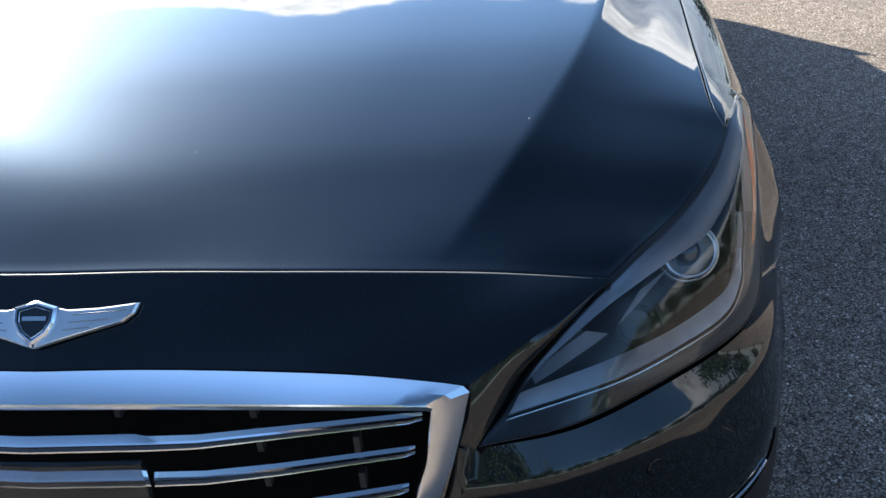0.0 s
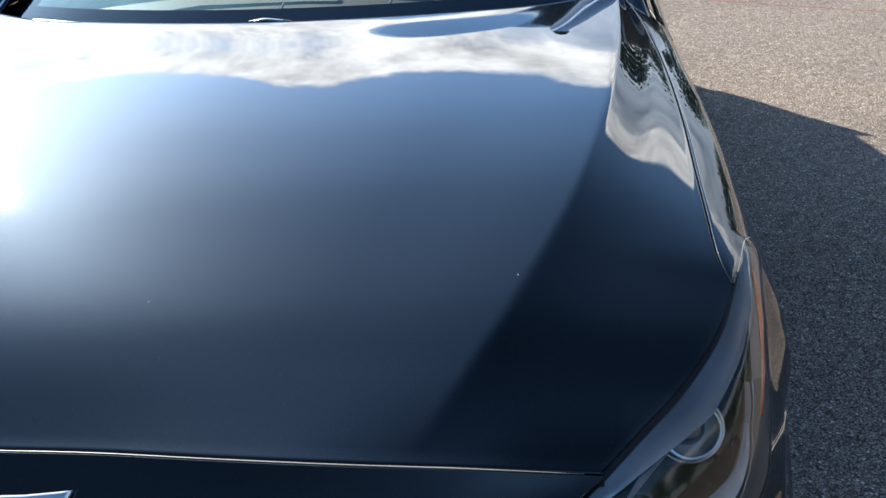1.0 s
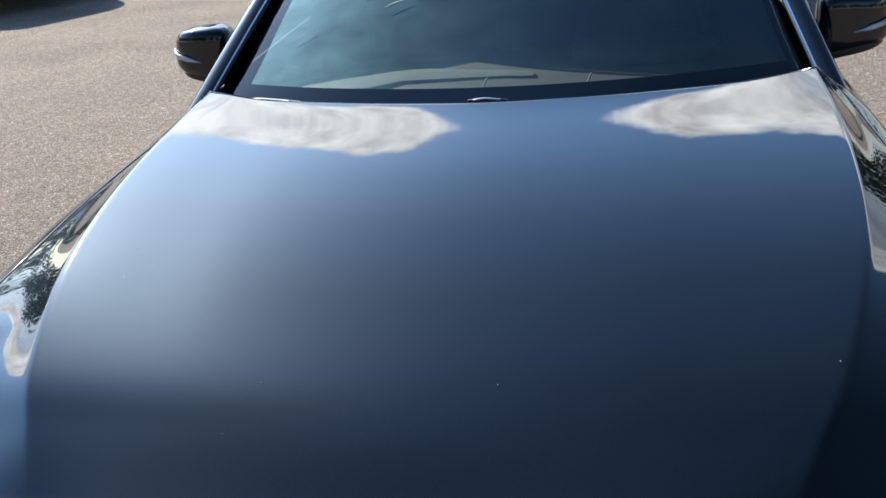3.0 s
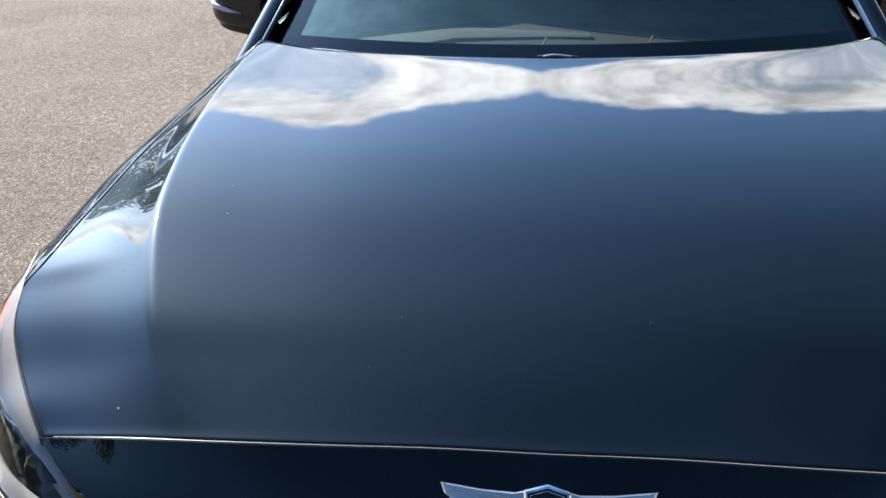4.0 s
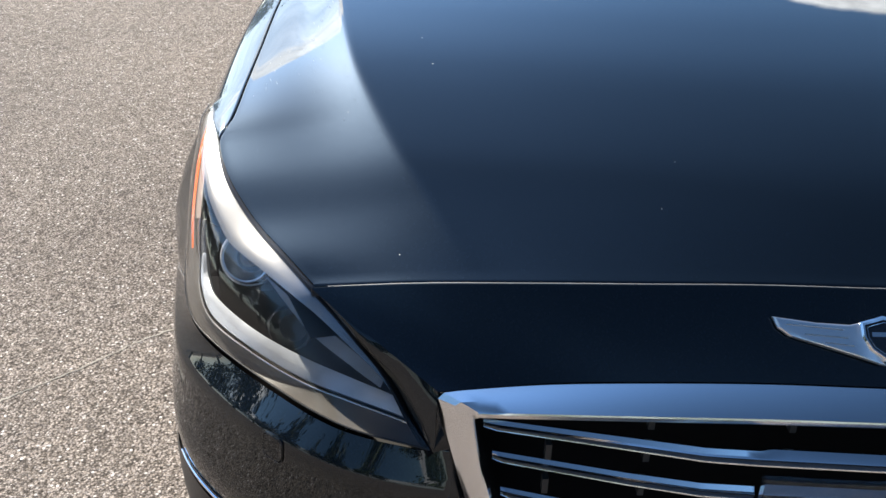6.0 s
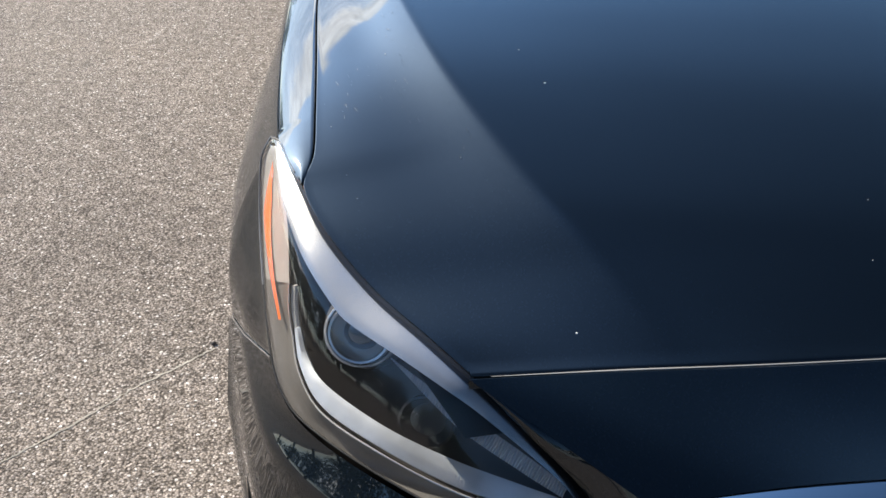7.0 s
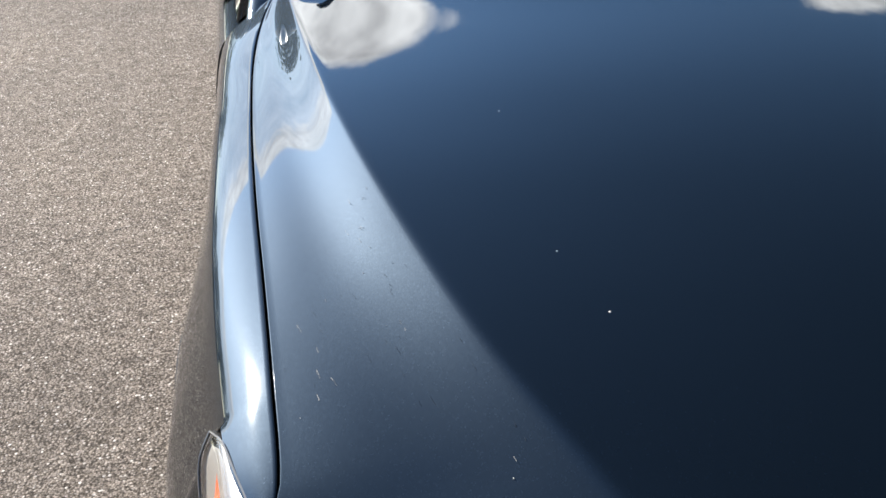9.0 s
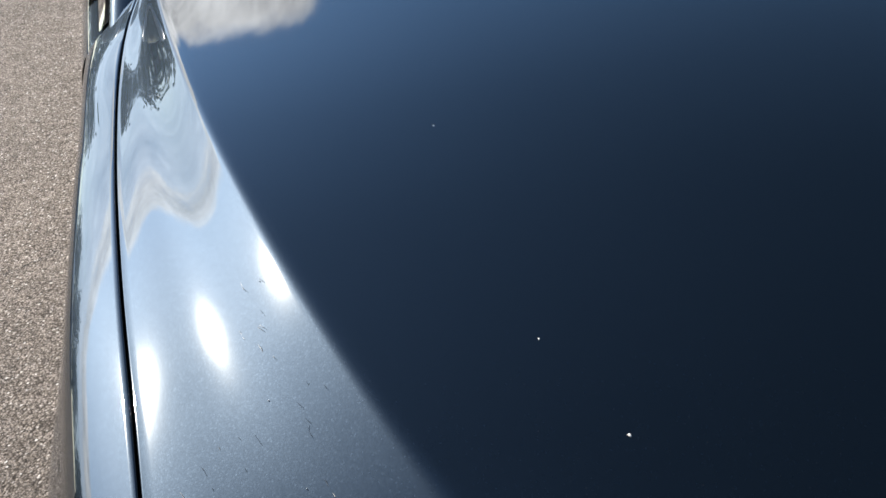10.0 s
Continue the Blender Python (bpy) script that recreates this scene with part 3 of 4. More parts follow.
def fender():
    ys = np.r_[np.linspace(.377, .622, 34), np.linspace(.630, 1.515, 64)]
    gap, sho, lam = curve_through(FENDER_GAP, 600), curve_through(SHOULDER, 600), curve_through(LAMP_SIDE, 600)
    gap = gap + sideways(gap) * .0026
    out_y = [.377, .48, .58, .75, .90, 1.10, 1.30, 1.52]
    out_x = [.862, .902, .932, .943, .938, .908, .896, .894]
    rows, m, k = [], 14, 30
    for y in ys:
        row = np.full((m + k, 3), np.nan)
        if y > .486:
            g0 = np.array([np.interp(y, gap[:, 1], gap[:, c]) for c in range(3)])
            o0 = np.array([np.interp(y, sho[:, 1], sho[:, c]) for c in range(3)])
            q = np.linspace(0, 1, m)[:, None]
            row[:m] = g0 * (1 - q) + o0 * q
            row[:m, 2] += .0015 * np.sin(q[:, 0] * math.pi)
        t0 = np.array([np.interp(y, lam[:, 1], lam[:, c]) for c in range(3)]) if y < .622 else np.array([np.interp(y, sho[:, 1], sho[:, c]) for c in range(3)])
        reach = .36 ** 2 - (y - .88) ** 2
        bottom = .33 + math.sqrt(reach) if reach > 0 else .22
        if y < .61:
            bottom = max(bottom, np.interp(y, [.377, .48, .61], [.655, .612, .556]))
        xm = np.interp(y, out_y, out_x)
        z = np.linspace(t0[2], min(bottom, t0[2] - .002), k)
        w = np.clip((t0[2] - z) / max(.02, t0[2] - .63), 0, 1)
        x = t0[0] + (xm - t0[0]) * np.sin(w * math.pi / 2) ** 1.1
        x -= np.clip(.60 - z, 0, 1) * .03
        row[m:, 0], row[m:, 1], row[m:, 2] = x, y, z
        if y >= .622:
            row = smoothed(row, 2.6)
        rows.append(row)
    g = np.array(rows)
    skip = np.zeros(g.shape[:2], bool)
    skip[ys < .622, m - 1] = True
    bb = Build().grid(g, skip=skip)
    e = g[ys > .486][:, 0]
    bb.grid(rolled(e, -sideways(e), .0016, .02))
    arch = g[:, -1]
    bb.low = arch[ys < .612]
    bb.grid(np.stack([arch, arch + (-.012, 0, .004), arch + (-.05, 0, .006)], 1))
    return bb


FENDER = fender()
for sgn in (1, -1):
    wing_part = part("fender", FENDER, PAINT, car, "glossy navy front wing with rounded shoulder", side=sgn)
    part("lower_edge", Build().loops(tube(FENDER.low + (.0015, 0, -.001), .0011, n=6)), SATIN, wing_part, "thin bright edge above the bumper seam", side=sgn)


# headlights
def lamp_patch(n, m, sink=0.0, u0=0.0, u1=1.0, ridge=1.0):
    """The lamp's face, from its inner tip (u = 0) to its rear tip, rows from the upper to the lower edge: an upper facet that
    carries on the hood, a rounded ridge and a steep lower facet. sink moves it inwards."""
    hi, lo = curve_through(LAMP_TOP, 300), curve_through(LAMP_LOW, 300)
    rows = []
    for u in np.linspace(u0, u1, n):
        a, c = (np.array([np.interp(u * 299, np.arange(300), q[:, k]) for k in range(3)]) for q in (hi, lo))
        turn = min(1, max(0, u / .42))
        down = np.array((.60, -.72, -.34)) * (1 - turn) + np.array((.747, -.505, -.43)) * turn
        wide = np.interp(u, (0, .08, .30, .42, .55, .80, .93, 1), (0, .006, .022, .034, .047, .034, .013, 0)) * ridge
        crown = (a + down * wide) if ridge else a * .6 + c * .4
        q1, q2 = np.linspace(0, 1, 26)[:, None], np.linspace(0, 1, 37)[1:, None]
        swell = np.array((.5, -.5, .5)) * .10 * np.linalg.norm(c - crown) * (1 if ridge else 0)
        line = np.vstack([a * (1 - q1) + crown * q1 + UP * .03 * wide * np.sin(q1 * math.pi), crown * (1 - q2) + c * q2 + swell * np.sin(q2 * math.pi)])
        line = smoothed(line, 3.5)[np.linspace(0, 61, m).astype(int)]
        rows.append(line + np.array((-.35, .75, -.45)) * sink)
    return np.array(rows)


def band(upper, lower, n, depth, ribs=0.0):
    """A raised band between two curves, turned in at both edges."""
    a, c = curve_through(upper, n), curve_through(lower, n)
    out = np.array((.25, -.5, .8)) * depth
    a[::2] += out * ribs / depth
    c[::2] += out * ribs / depth
    return Build().grid(np.stack([a - out * 2, a, a * .5 + c * .5 + out * .5, c, c - out * 2], 1))


def headlight(sgn):
    thing = new("headlight")
    thing.parent = car
    tagged(thing, "slanted clear headlight with bright L-shaped strip")
    g = lamp_patch(70, 30)
    part("lens", Build().grid(g), LENS, thing, "clear plastic lens", side=sgn).visible_shadow = False
    part("seal", Build().loops(tube(g[:, 0] + (-.0012, .0008, -.0072), np.interp(np.arange(70), (0, 50, 62, 69), (.0050, .0050, .0026, .0008)), n=8)), GAP, thing, "black seal along the hood", side=sgn)
    part("seal", Build().loops(tube(g[:, -1], .0011, n=6)), PLASTIC, thing, "thin black seal", side=sgn)
    deep = lamp_patch(50, 16, .085, ridge=.0)
    part("housing", Build().grid(deep), HOUSING, thing, "dark grey inner housing", side=sgn)
    face = lamp_patch(50, 16, .002, ridge=.0)
    part("upper_wall", Build().grid(np.stack([face[:, 0], deep[:, 0]])), HOUSING, thing, side=sgn)
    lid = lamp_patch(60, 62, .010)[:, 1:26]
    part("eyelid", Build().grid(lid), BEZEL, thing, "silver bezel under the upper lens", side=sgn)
    up = [(.517, .100, .645), (.545, .128, .650), (.600, .156, .655), (.666, .184, .666), (.734, .224, .678), (.795, .288, .683), (.816, .330, .691), (.825, .366, .706)]
    dn = [(.513, .092, .635), (.537, .116, .630), (.600, .145, .633), (.666, .167, .646), (.735, .210, .658), (.798, .274, .661), (.824, .326, .676), (.832, .368, .700)]
    up = [(x, y + .004, z - .004) for x, y, z in up[:-1]] + up[-1:]
    dn = [(x, y - .002, z + .002) for x, y, z in dn[:-1]] + dn[-1:]
    part("light_strip", band(up, dn, 240, .004, .0005), STRIP, thing, "white ribbed running-light strip", side=sgn)
    leg = band([(.825, .366, .706), (.827, .380, .722), (.827, .394, .744)], [(.832, .368, .700), (.835, .384, .718), (.834, .398, .740)], 60, .003, .0005)
    part("strip_leg", leg, LEG, thing, "grey ribbed end of the strip", side=sgn)
    lower_line = curve_through([(.511, .088, .632)] + [(x + .002, y - .004, z - .003) for x, y, z in dn[1:]] + [(.838, .386, .720), (.837, .400, .742)], 60)
    part("strip_edge", Build().loops(tube(lower_line, .0011, n=6)), RING, thing, "thin bright edge below the strip", side=sgn)
    # grey flange between the strip and the lens' lower edge
    rim_low = curve_through(LAMP_LOW, 300)
    rim_low = rim_low[rim_low[:, 1] < .47]
    outer = spaced(rim_low, 60) + np.array((-.35, .75, -.45)) * .004
    q = np.linspace(0, 1, 5)[:, None, None]
    flange = lower_line * (1 - q) + outer * q + np.array((.35, -.75, .45)) * -.004 * np.sin(q * math.pi)
    part("flange", Build().grid(flange), GREY_TRIM, thing, "dark grey border inside the lens", side=sgn)
    deep_low = spaced(deep[deep[:, -1, 1] < .47 + .075 * .75][:, -1], 60)
    part("inner_wall", Build().grid(np.stack([lower_line, deep_low])), HOUSING, thing, side=sgn)
    inner = curve_through([(.837, .400, .742), (.838, .440, .776), (.843, .500, .803), (.850, .560, .817), (.858, .600, .822)], 30)
    rim_side = curve_through(LAMP_LOW, 300)
    rim_side = spaced(rim_side[(rim_side[:, 1] > .465) & (rim_side[:, 1] < .618)], 30) + np.array((-.35, .75, -.45)) * .005
    q = np.linspace(0, 1, 6)[:, None, None]
    part("side_plate", Build().grid(inner * (1 - q) + rim_side * q), GREY_SIDE, thing, "pale grey plate behind the side reflector", side=sgn)
    rim = np.vstack([g[58:, 0], g[:50:-1, -1]])
    part("lens_rim", Build().loops(tube(rim + (.0006, 0, .0006), .0009, n=6)), CLEAR_EDGE, thing, "pale moulded rim of the lens", side=sgn)
    # ribbed reflector beside the projector
    a, d = curve_through([(.725, .283, .722), (.66, .218, .706), (.60, .168, .688), (.560, .133, .674)], 141), curve_through([(.7245, .282, .720), (.662, .209, .689), (.603, .159, .672), (.565, .129, .663)], 141)
    rib = np.stack([a, a * .5 + d * .5, d], 1)
    rib[::2] += np.array((.0012, -.0026, .0016))
    part("reflector", Build().grid(rib), STRIP, thing, "ribbed silver reflector", side=sgn)
    # projector: a glass bulb in a double ring
    c = np.array((.757, .327, .722))
    face = np.array((.25, -.82, .42))
    face /= np.linalg.norm(face)
    a = np.cross(face, UP)
    a /= np.linalg.norm(a)
    d = np.cross(a, face)
    ring = lambda rad, off: [c + face * off + a * rad * math.cos(w) + d * rad * .92 * math.sin(w) for w in np.linspace(0, 2 * math.pi, 40, endpoint=False)]
    pro = part("projector", Build().loops([ring(.031, -.02), ring(.0312, .004), ring(.0325, .008), ring(.0350, .0085), ring(.0360, .004), ring(.0360, -.02)], caps=False), RING, thing, "double chrome ring round a projector", side=sgn)
    part("outer_ring", Build().loops([ring(.0385, -.02), ring(.039, .001), ring(.041, .003), ring(.042, .0), ring(.0425, -.02)], caps=False), RING, pro, side=sgn)
    part("bowl", Build().loops([ring(.0308, .004), ring(.027, -.004), ring(.021, -.008)], caps=False), RING, pro, "bright reflector bowl", side=sgn)
    dome = [ring(max(.0006, .0215 * math.cos(w)), -.010 + .015 * math.sin(w)) for w in np.linspace(0, math.pi / 2, 8)]
    part("bulb_lens", Build().loops(dome), BLACK_GLASS, pro, "dark glass projector lens", side=sgn)
    part("shroud", Build().loops([ring(.0428, -.004), ring(.050, -.03), ring(.055, -.06)], caps=False), HOUSING, pro, side=sgn)
    # second, dark lamp in the lower housing
    c = np.array((.690, .235, .672))
    part("dark_lamp", Build().loops([ring(.030, -.01), ring(.031, .002), ring(.028, .003), ring(.018, -.012)]), HOUSING, thing, "dark round lamp", side=sgn)
    # amber side reflector along the outer edge
    sd = curve_through([(.849, .388, .699), (.861, .450, .724), (.868, .515, .753), (.867, .555, .783), (.860, .588, .809)], 30)
    wide = np.interp(np.arange(30), (0, 14, 21, 29), (.003, .010, .017, .0025))[:, None]
    across = np.array((-.35, -.25, .55))
    part("side_reflector", Build().grid(np.stack([sd - across * wide, sd + np.array((.002, 0, .001)), sd + across * wide], 1)), AMBER, thing, "amber side reflector", side=sgn)
    return thing


for sgn in (1, -1):
    headlight(sgn)

# ---- grille ----
grille = new("grille")
grille.parent = car
tagged(grille, "large chrome-framed grille with horizontal bars")
OUTER = [(0, .075, .721), (.123, .078, .721), (.246, .078, .719), (.369, .079, .713), (.46, .078, .704), (.490, .077, .700)]
OUTER_S = [(.497, .075, .693), (.478, .058, .62), (.451, .043, .533), (.41, .037, .43), (.36, .035, .345), (.335, .035, .325), (.30, .033, .315), (0, .025, .315)]
INNER = [(0, .040, .701), (.123, .041, .702), (.240, .041, .702), (.35, .042, .701), (.43, .047, .697), (.452, .052, .693)]
INNER_S = [(.458, .056, .688), (.446, .046, .615), (.427, .032, .552), (.385, .024, .43), (.338, .010, .365), (.318, .010, .352), (.30, .010, .345), (0, .008, .345)]
line_o = np.vstack([curve_through(OUTER, 24), curve_through(OUTER_S, 40)])
line_i = np.vstack([curve_through(INNER, 24), curve_through(INNER_S, 40)])
inw = np.stack([-np.sign(line_i[:, 0]) * .004, 0 * line_i[:, 0] + .0, np.where(line_i[:, 2] > .6, -.004, .003)], 1)
rings = np.stack([line_o + (0, .012, -.004), line_o, line_o * .5 + line_i * .5 + (0, -.002, .002), line_i, line_i + (0, -.0008, -.002), line_i + inw * .6 + (0, 0, -.005), line_i + inw + (0, .004, -.006), line_i + inw + (0, .04, 0)], 1)
b = Build()
for sgn in (1, -1):
    b.grid(rings * (sgn, 1, 1), flip=sgn < 0)
part("frame", b, SATIN, grille, "broad satin chrome frame", sharp=25)
part("backing", Build().grid([[(x, .15, z) for x in (-.5, 0, .5)] for z in (.30, .5, .71)]), GAP, grille, "black mesh behind the bars")


def slat(k, x0, x1):
    zc = (.671, .6195, .561, .503, .446, .389)[k]
    end = .445 - .012 * k
    xs = np.linspace(-end if x0 <= -.9 else x0, end if x1 >= .9 else x1, 60)
    rows = []
    for x in xs:
        a = abs(x)
        z = zc + np.interp(a, (0, .14, .28, .445), (0, .0005, .002, .004 + .006 * k))
        y = .010 + np.interp(a, (0, .2, .445), (0, .008, .046))
        f = np.interp(end - a, (0, .012, .17, .30), (.35, .60, .80, 1.0))
        d = .010 + .004 * (a < .14)
        rows.append([(x, y + d, z + .0002), (x, y + d - .003, z + .0008), (x, y + .0035, z - .0048 * f), (x, y + .0008, z - .0060 * f), (x, y + .0012, z - .0070 * f), (x, y + .0030, z - .0128 * f), (x, y + .0005, z - .0134 * f), (x, y, z - .0150 * f), (x, y + .003, z - .0158 * f), (x, y + d, z - .0085 * f)])
    strip = [[(q[4][0], q[4][1] - .0004, q[4][2] - .0002), (q[5][0], q[5][1] - .0004, q[5][2] + .0002)] for q in rows]
    return Build().loops(rows), Build().grid(strip)


def bar(k, x0, x1):
    body, strip = slat(k, x0, x1)
    part("inlay", strip, INLAY, part("bar", body, BAR, grille, sharp=30), "dark satin lower face")


for k in range(6):
    if k in (1, 2):
        for lo, hi in ((-1, -.140), (.140, 1)):
            bar(k, lo, hi)
        bar(k, -.130, .130)
    else:
        bar(k, -1, 1)
for k, top_z in enumerate((.698, .650, .598, .540, .482)):
    for x in ((-.258, -.10, .10, .258) if k == 0 else (-.37, -.258, .258, .37)):
        part("post", Build().box((x - .0035, .050, top_z - .022), (x + .0035, .062, top_z)), HOUSING, grille)
cov = Build()      # a moulded pane with its edges turned back
xs = np.linspace(-.137, .137, 15)
pane = lambda d, z: [(x, -.001 + .3 * x * x + d, z) for x in xs]
cov.grid([pane(.008, .6475), pane(.001, .647), pane(0, .645), pane(0, .57), pane(0, .50), pane(.008, .497)], flip=True)
for k in (0, -1):
    x = xs[k]
    cov.grid([[(x, -.001 + .3 * x * x, z), (x * 1.004, .007 + .3 * x * x, z)] for z in (.645, .57, .50)], flip=k == 0)
part("sensor_cover", cov, SMOKED, grille, "smoked plastic sensor cover", outward=False)

# ---- badge ----
badge = new("badge")
badge.parent = car
tagged(badge, "winged chrome badge with a black shield")
BC, BU = np.array((0, .1062, .7652)), np.array((0, .715, .699))
BN = np.array((0, -.699, .715))


def on_badge(x, h, lift):
    """A point of the badge: x across, h up the panel, lift off it; the panel is slightly bowed."""
    return BC + np.array((x, 0, 0)) + BU * h + BN * (lift - .10 * x * x)


wing = [(.020, .020), (.036, .0165), (.075, .0185), (.122, .0245), (.117, .012), (.104, .002), (.07, -.008), (.03, -.020), (.004, -.028), (0, -.0285)]
for sgn in (1, -1):
    line = np.array([(x, h) for x, h in wing])
    mid = line.mean(0)
    b = Build()
    rings = []
    for f, lift in ((1.0, -.002), (1.0, .0022), (.95, .0040), (.86, .0046)):
        rings.append([on_badge(*(mid + (q - mid) * f), lift) for q in line])
    b.loops(rings)
    w = part("wing", b, BADGE, badge, side=sgn, sharp=20)
    for h0, x0, x1, h1 in ((.010, .045, .108, .0155), (.001, .040, .088, .0045), (-.008, .034, .066, -.0045)):
        fe = Build().loops(tube(np.array([on_badge(x0 + (x1 - x0) * k, h0 + (h1 - h0) * k, .0044) for k in np.linspace(0, 1, 6)]), .0009, .0008, 6))
        part("feather", fe, LEG, w, side=sgn)
out = [(0, .0255), (.013, .0215), (.0255, .018), (.0245, .002), (.017, -.012), (0, -.0245)]
out = out + [(-x, h) for x, h in out[-2:0:-1]]
b = Build().loops([[on_badge(x * f, h * f, l) for x, h in out] for f, l in ((1.04, 0), (1.04, .007), (.95, .009), (.86, .0085), (.86, .006))])
part("shield_rim", b, CHROME, badge, sharp=25)
sh = part("shield", Build().loops([[on_badge(x * .86, h * .86, l) for x, h in out] for l in (.004, .0078)]), SHIELD, badge, "black shield")
line = [(x * .74, h * .74) for x, h in out]
part("shield_line", Build().loops(tube(np.array([on_badge(x, h, .0079) for x, h in line + line[:1]]), .0004, n=5), caps=False), SATIN, sh)
part("bar_mark", Build().loops([[on_badge(x, h, l) for x, h in ((-.0145, .0025), (.0145, .0025), (.0145, .0075), (-.0145, .0075))] for l in (.0078, .0084)]), SATIN, sh, "small silver bar")

# ---- parking sensors and lower intakes ----
for sgn in (1, -1):
    want = np.array((.6975, .1115, .585) if sgn < 0 else (.690, .112, .560))
    i, j = np.unravel_index(np.argmin(((BUMPER.face - want) ** 2).sum(-1)), BUMPER.face.shape[:2])
    c = BUMPER.face[i, j]
    n = np.cross(BUMPER.face[i, j + 1] - BUMPER.face[i, j - 1], BUMPER.face[i + 1, j] - BUMPER.face[i - 1, j])
    n = n / np.linalg.norm(n) * (1 if n[1] < 0 else -1)
    a = np.cross(n, UP)
    a /= np.linalg.norm(a)
    up, power = np.cross(a, n), (.5 if sgn < 0 else 1.0)
    soft = lambda v: math.copysign(abs(v) ** power, v)
    rr = lambda r, o: [c + n * o + a * r * soft(math.cos(w)) + up * r * soft(math.sin(w)) for w in np.linspace(0, 2 * math.pi, 24, endpoint=False)]
    big = .018 if sgn < 0 else .0115
    body = Build().loops([rr(big, -.006), rr(big, .0010), rr(big - .0008, .0013), rr(big - .0014, .0002), rr(big - .0020, .0013), rr(.0008, .0014)])
    part("bumper_cover" if sgn < 0 else "parking_sensor", body, PAINT, car, "small square cover in the bumper" if sgn < 0 else "small round parking sensor", side=sgn)
    skin = BUMPER.face + np.array((.35, -.9, 0)) * .003
    trim = spaced(skin[23][(skin[23, :, 0] > .70) & (skin[23, :, 0] < .868)], 29)
    part("intake_trim", Build().loops(tube(trim, .002, np.interp(np.arange(29), (0, 20, 28), (.003, .003, .0015)), 8)), CHROME, car, "thin chrome trim of the lower intake", side=sgn)
    part("lower_intake", Build().grid(skin[24:31, 4:32]), PLASTIC, car, "black lower air intake", side=sgn)

# stone chips and light scratches on the hood
def on_hood(x, y):
    g = HOOD[:, :, :].reshape(-1, 3)
    d = (g[:, 0] - abs(x)) ** 2 + (g[:, 1] - y) ** 2
    k = np.argsort(d)[:4]
    w = 1 / (d[k] + 1e-7)
    return np.array((x, y, float((g[k, 2] * w).sum() / w.sum())))


hood_part = next(o for o in car.children if o.name == "hood")
rng = random.Random(11)
chips = [(-.547, .215, 2.6), (-.516, .595, 2.2), (-.535, .686, 1.4), (-.198, .348, .9), (-.517, .973, 1.2), (.506, .317, 2.0), (.560, .408, 1.4),
         (-.227, .266, .9), (-.713, .726, 1.4), (-.703, .648, 1.0), (-.769, .575, 1.2), (-.787, .584, 1.0), (-.626, .352, 1.2), (-.757, .442, 1.2), (-.769, .484, 1.4), (-.699, .830, 1.0), (-.689, .730, 1.1), (-.637, .461, 1.2), (.127, .351, 1.0)]
for x, y, mm in chips:
    p, r = on_hood(x, y), mm * (.0003 if x < -.6 else .0005)
    ring = lambda f, up: [p + np.array((r * f * rng.uniform(.6, 1.3) * math.cos(q), r * 1.5 * f * rng.uniform(.6, 1.3) * math.sin(q), up)) for q in np.linspace(0, 2 * math.pi, 7, endpoint=False)]
    part("stone_chip", Build().loops([ring(1, -.0006), ring(1, .0002), ring(.5, .0004)]), CHIP, hood_part)
SCRATCH = material("scratch", (0.035, 0.039, 0.045), 0.45)
marks = []
for cx, cy, count in ((-.705, .835, 4), (-.715, .775, 7), (-.690, .690, 7), (-.745, .700, 5), (-.700, .615, 6), (-.775, .655, 5), (-.760, .600, 5), (-.665, .560, 4), (-.63, .49, 3)):
    for _ in range(count):
        x, y, run = cx + rng.gauss(0, .012), cy + rng.gauss(0, .014), rng.uniform(.003, .014)
        lean = rng.uniform(.10, .35)
        marks.append(((x, y), (x - run * lean, y + run), rng.uniform(.00015, .0003)))
for (x0, y0), (x1, y1), wide in marks:
    line = np.array([on_hood(x0 + (x1 - x0) * k, y0 + (y1 - y0) * k) + np.array((0, 0, .0001)) for k in np.linspace(0, 1, 3)])
    part("scratch", Build().loops(tube(line, wide * .5, .0002, 5)), SCRATCH, hood_part)

# ---- rear of the body, glass and cabin ----
BELT = [(.853, 1.50, .900), (.853, 2.0, .925), (.852, 2.6, .945), (.848, 3.2, .962), (.835, 3.8, .975), (.80, 4.32, .990), (.70, 4.77, 1.005)]


def flank(y0, y1, n=30):
    """The side of the body between two stations."""
    belt = curve_through(BELT, 500)
    rows = []
    for y in np.linspace(y0, y1, n):
        bx, bz = np.interp(y, belt[:, 1], belt[:, 0]), np.interp(y, belt[:, 1], belt[:, 2])
        wide = np.interp(y, (1.5, 2.2, 3.2, 3.9, 4.3, 4.77), (.894, .900, .915, .930, .90, .76))
        low = np.interp(y, (4.22, 4.77), (.22, .44))
        line = np.array([(bx - .05, y, bz + .012), (bx, y, bz), (bx + (wide - bx) * .55, y, .80), (wide, y, .68), (wide - .006, y, .52), (wide - .012, y, max(.36, .20 + low)), (wide - .04, y, low)])
        line = smoothed(spaced(line, 40), 1.2)
        reach = .36 ** 2 - (y - 3.855) ** 2
        if reach > 0:
            line[:, 2] = np.maximum(line[:, 2], .33 + math.sqrt(reach))
        rows.append(line)
    return np.array(rows)


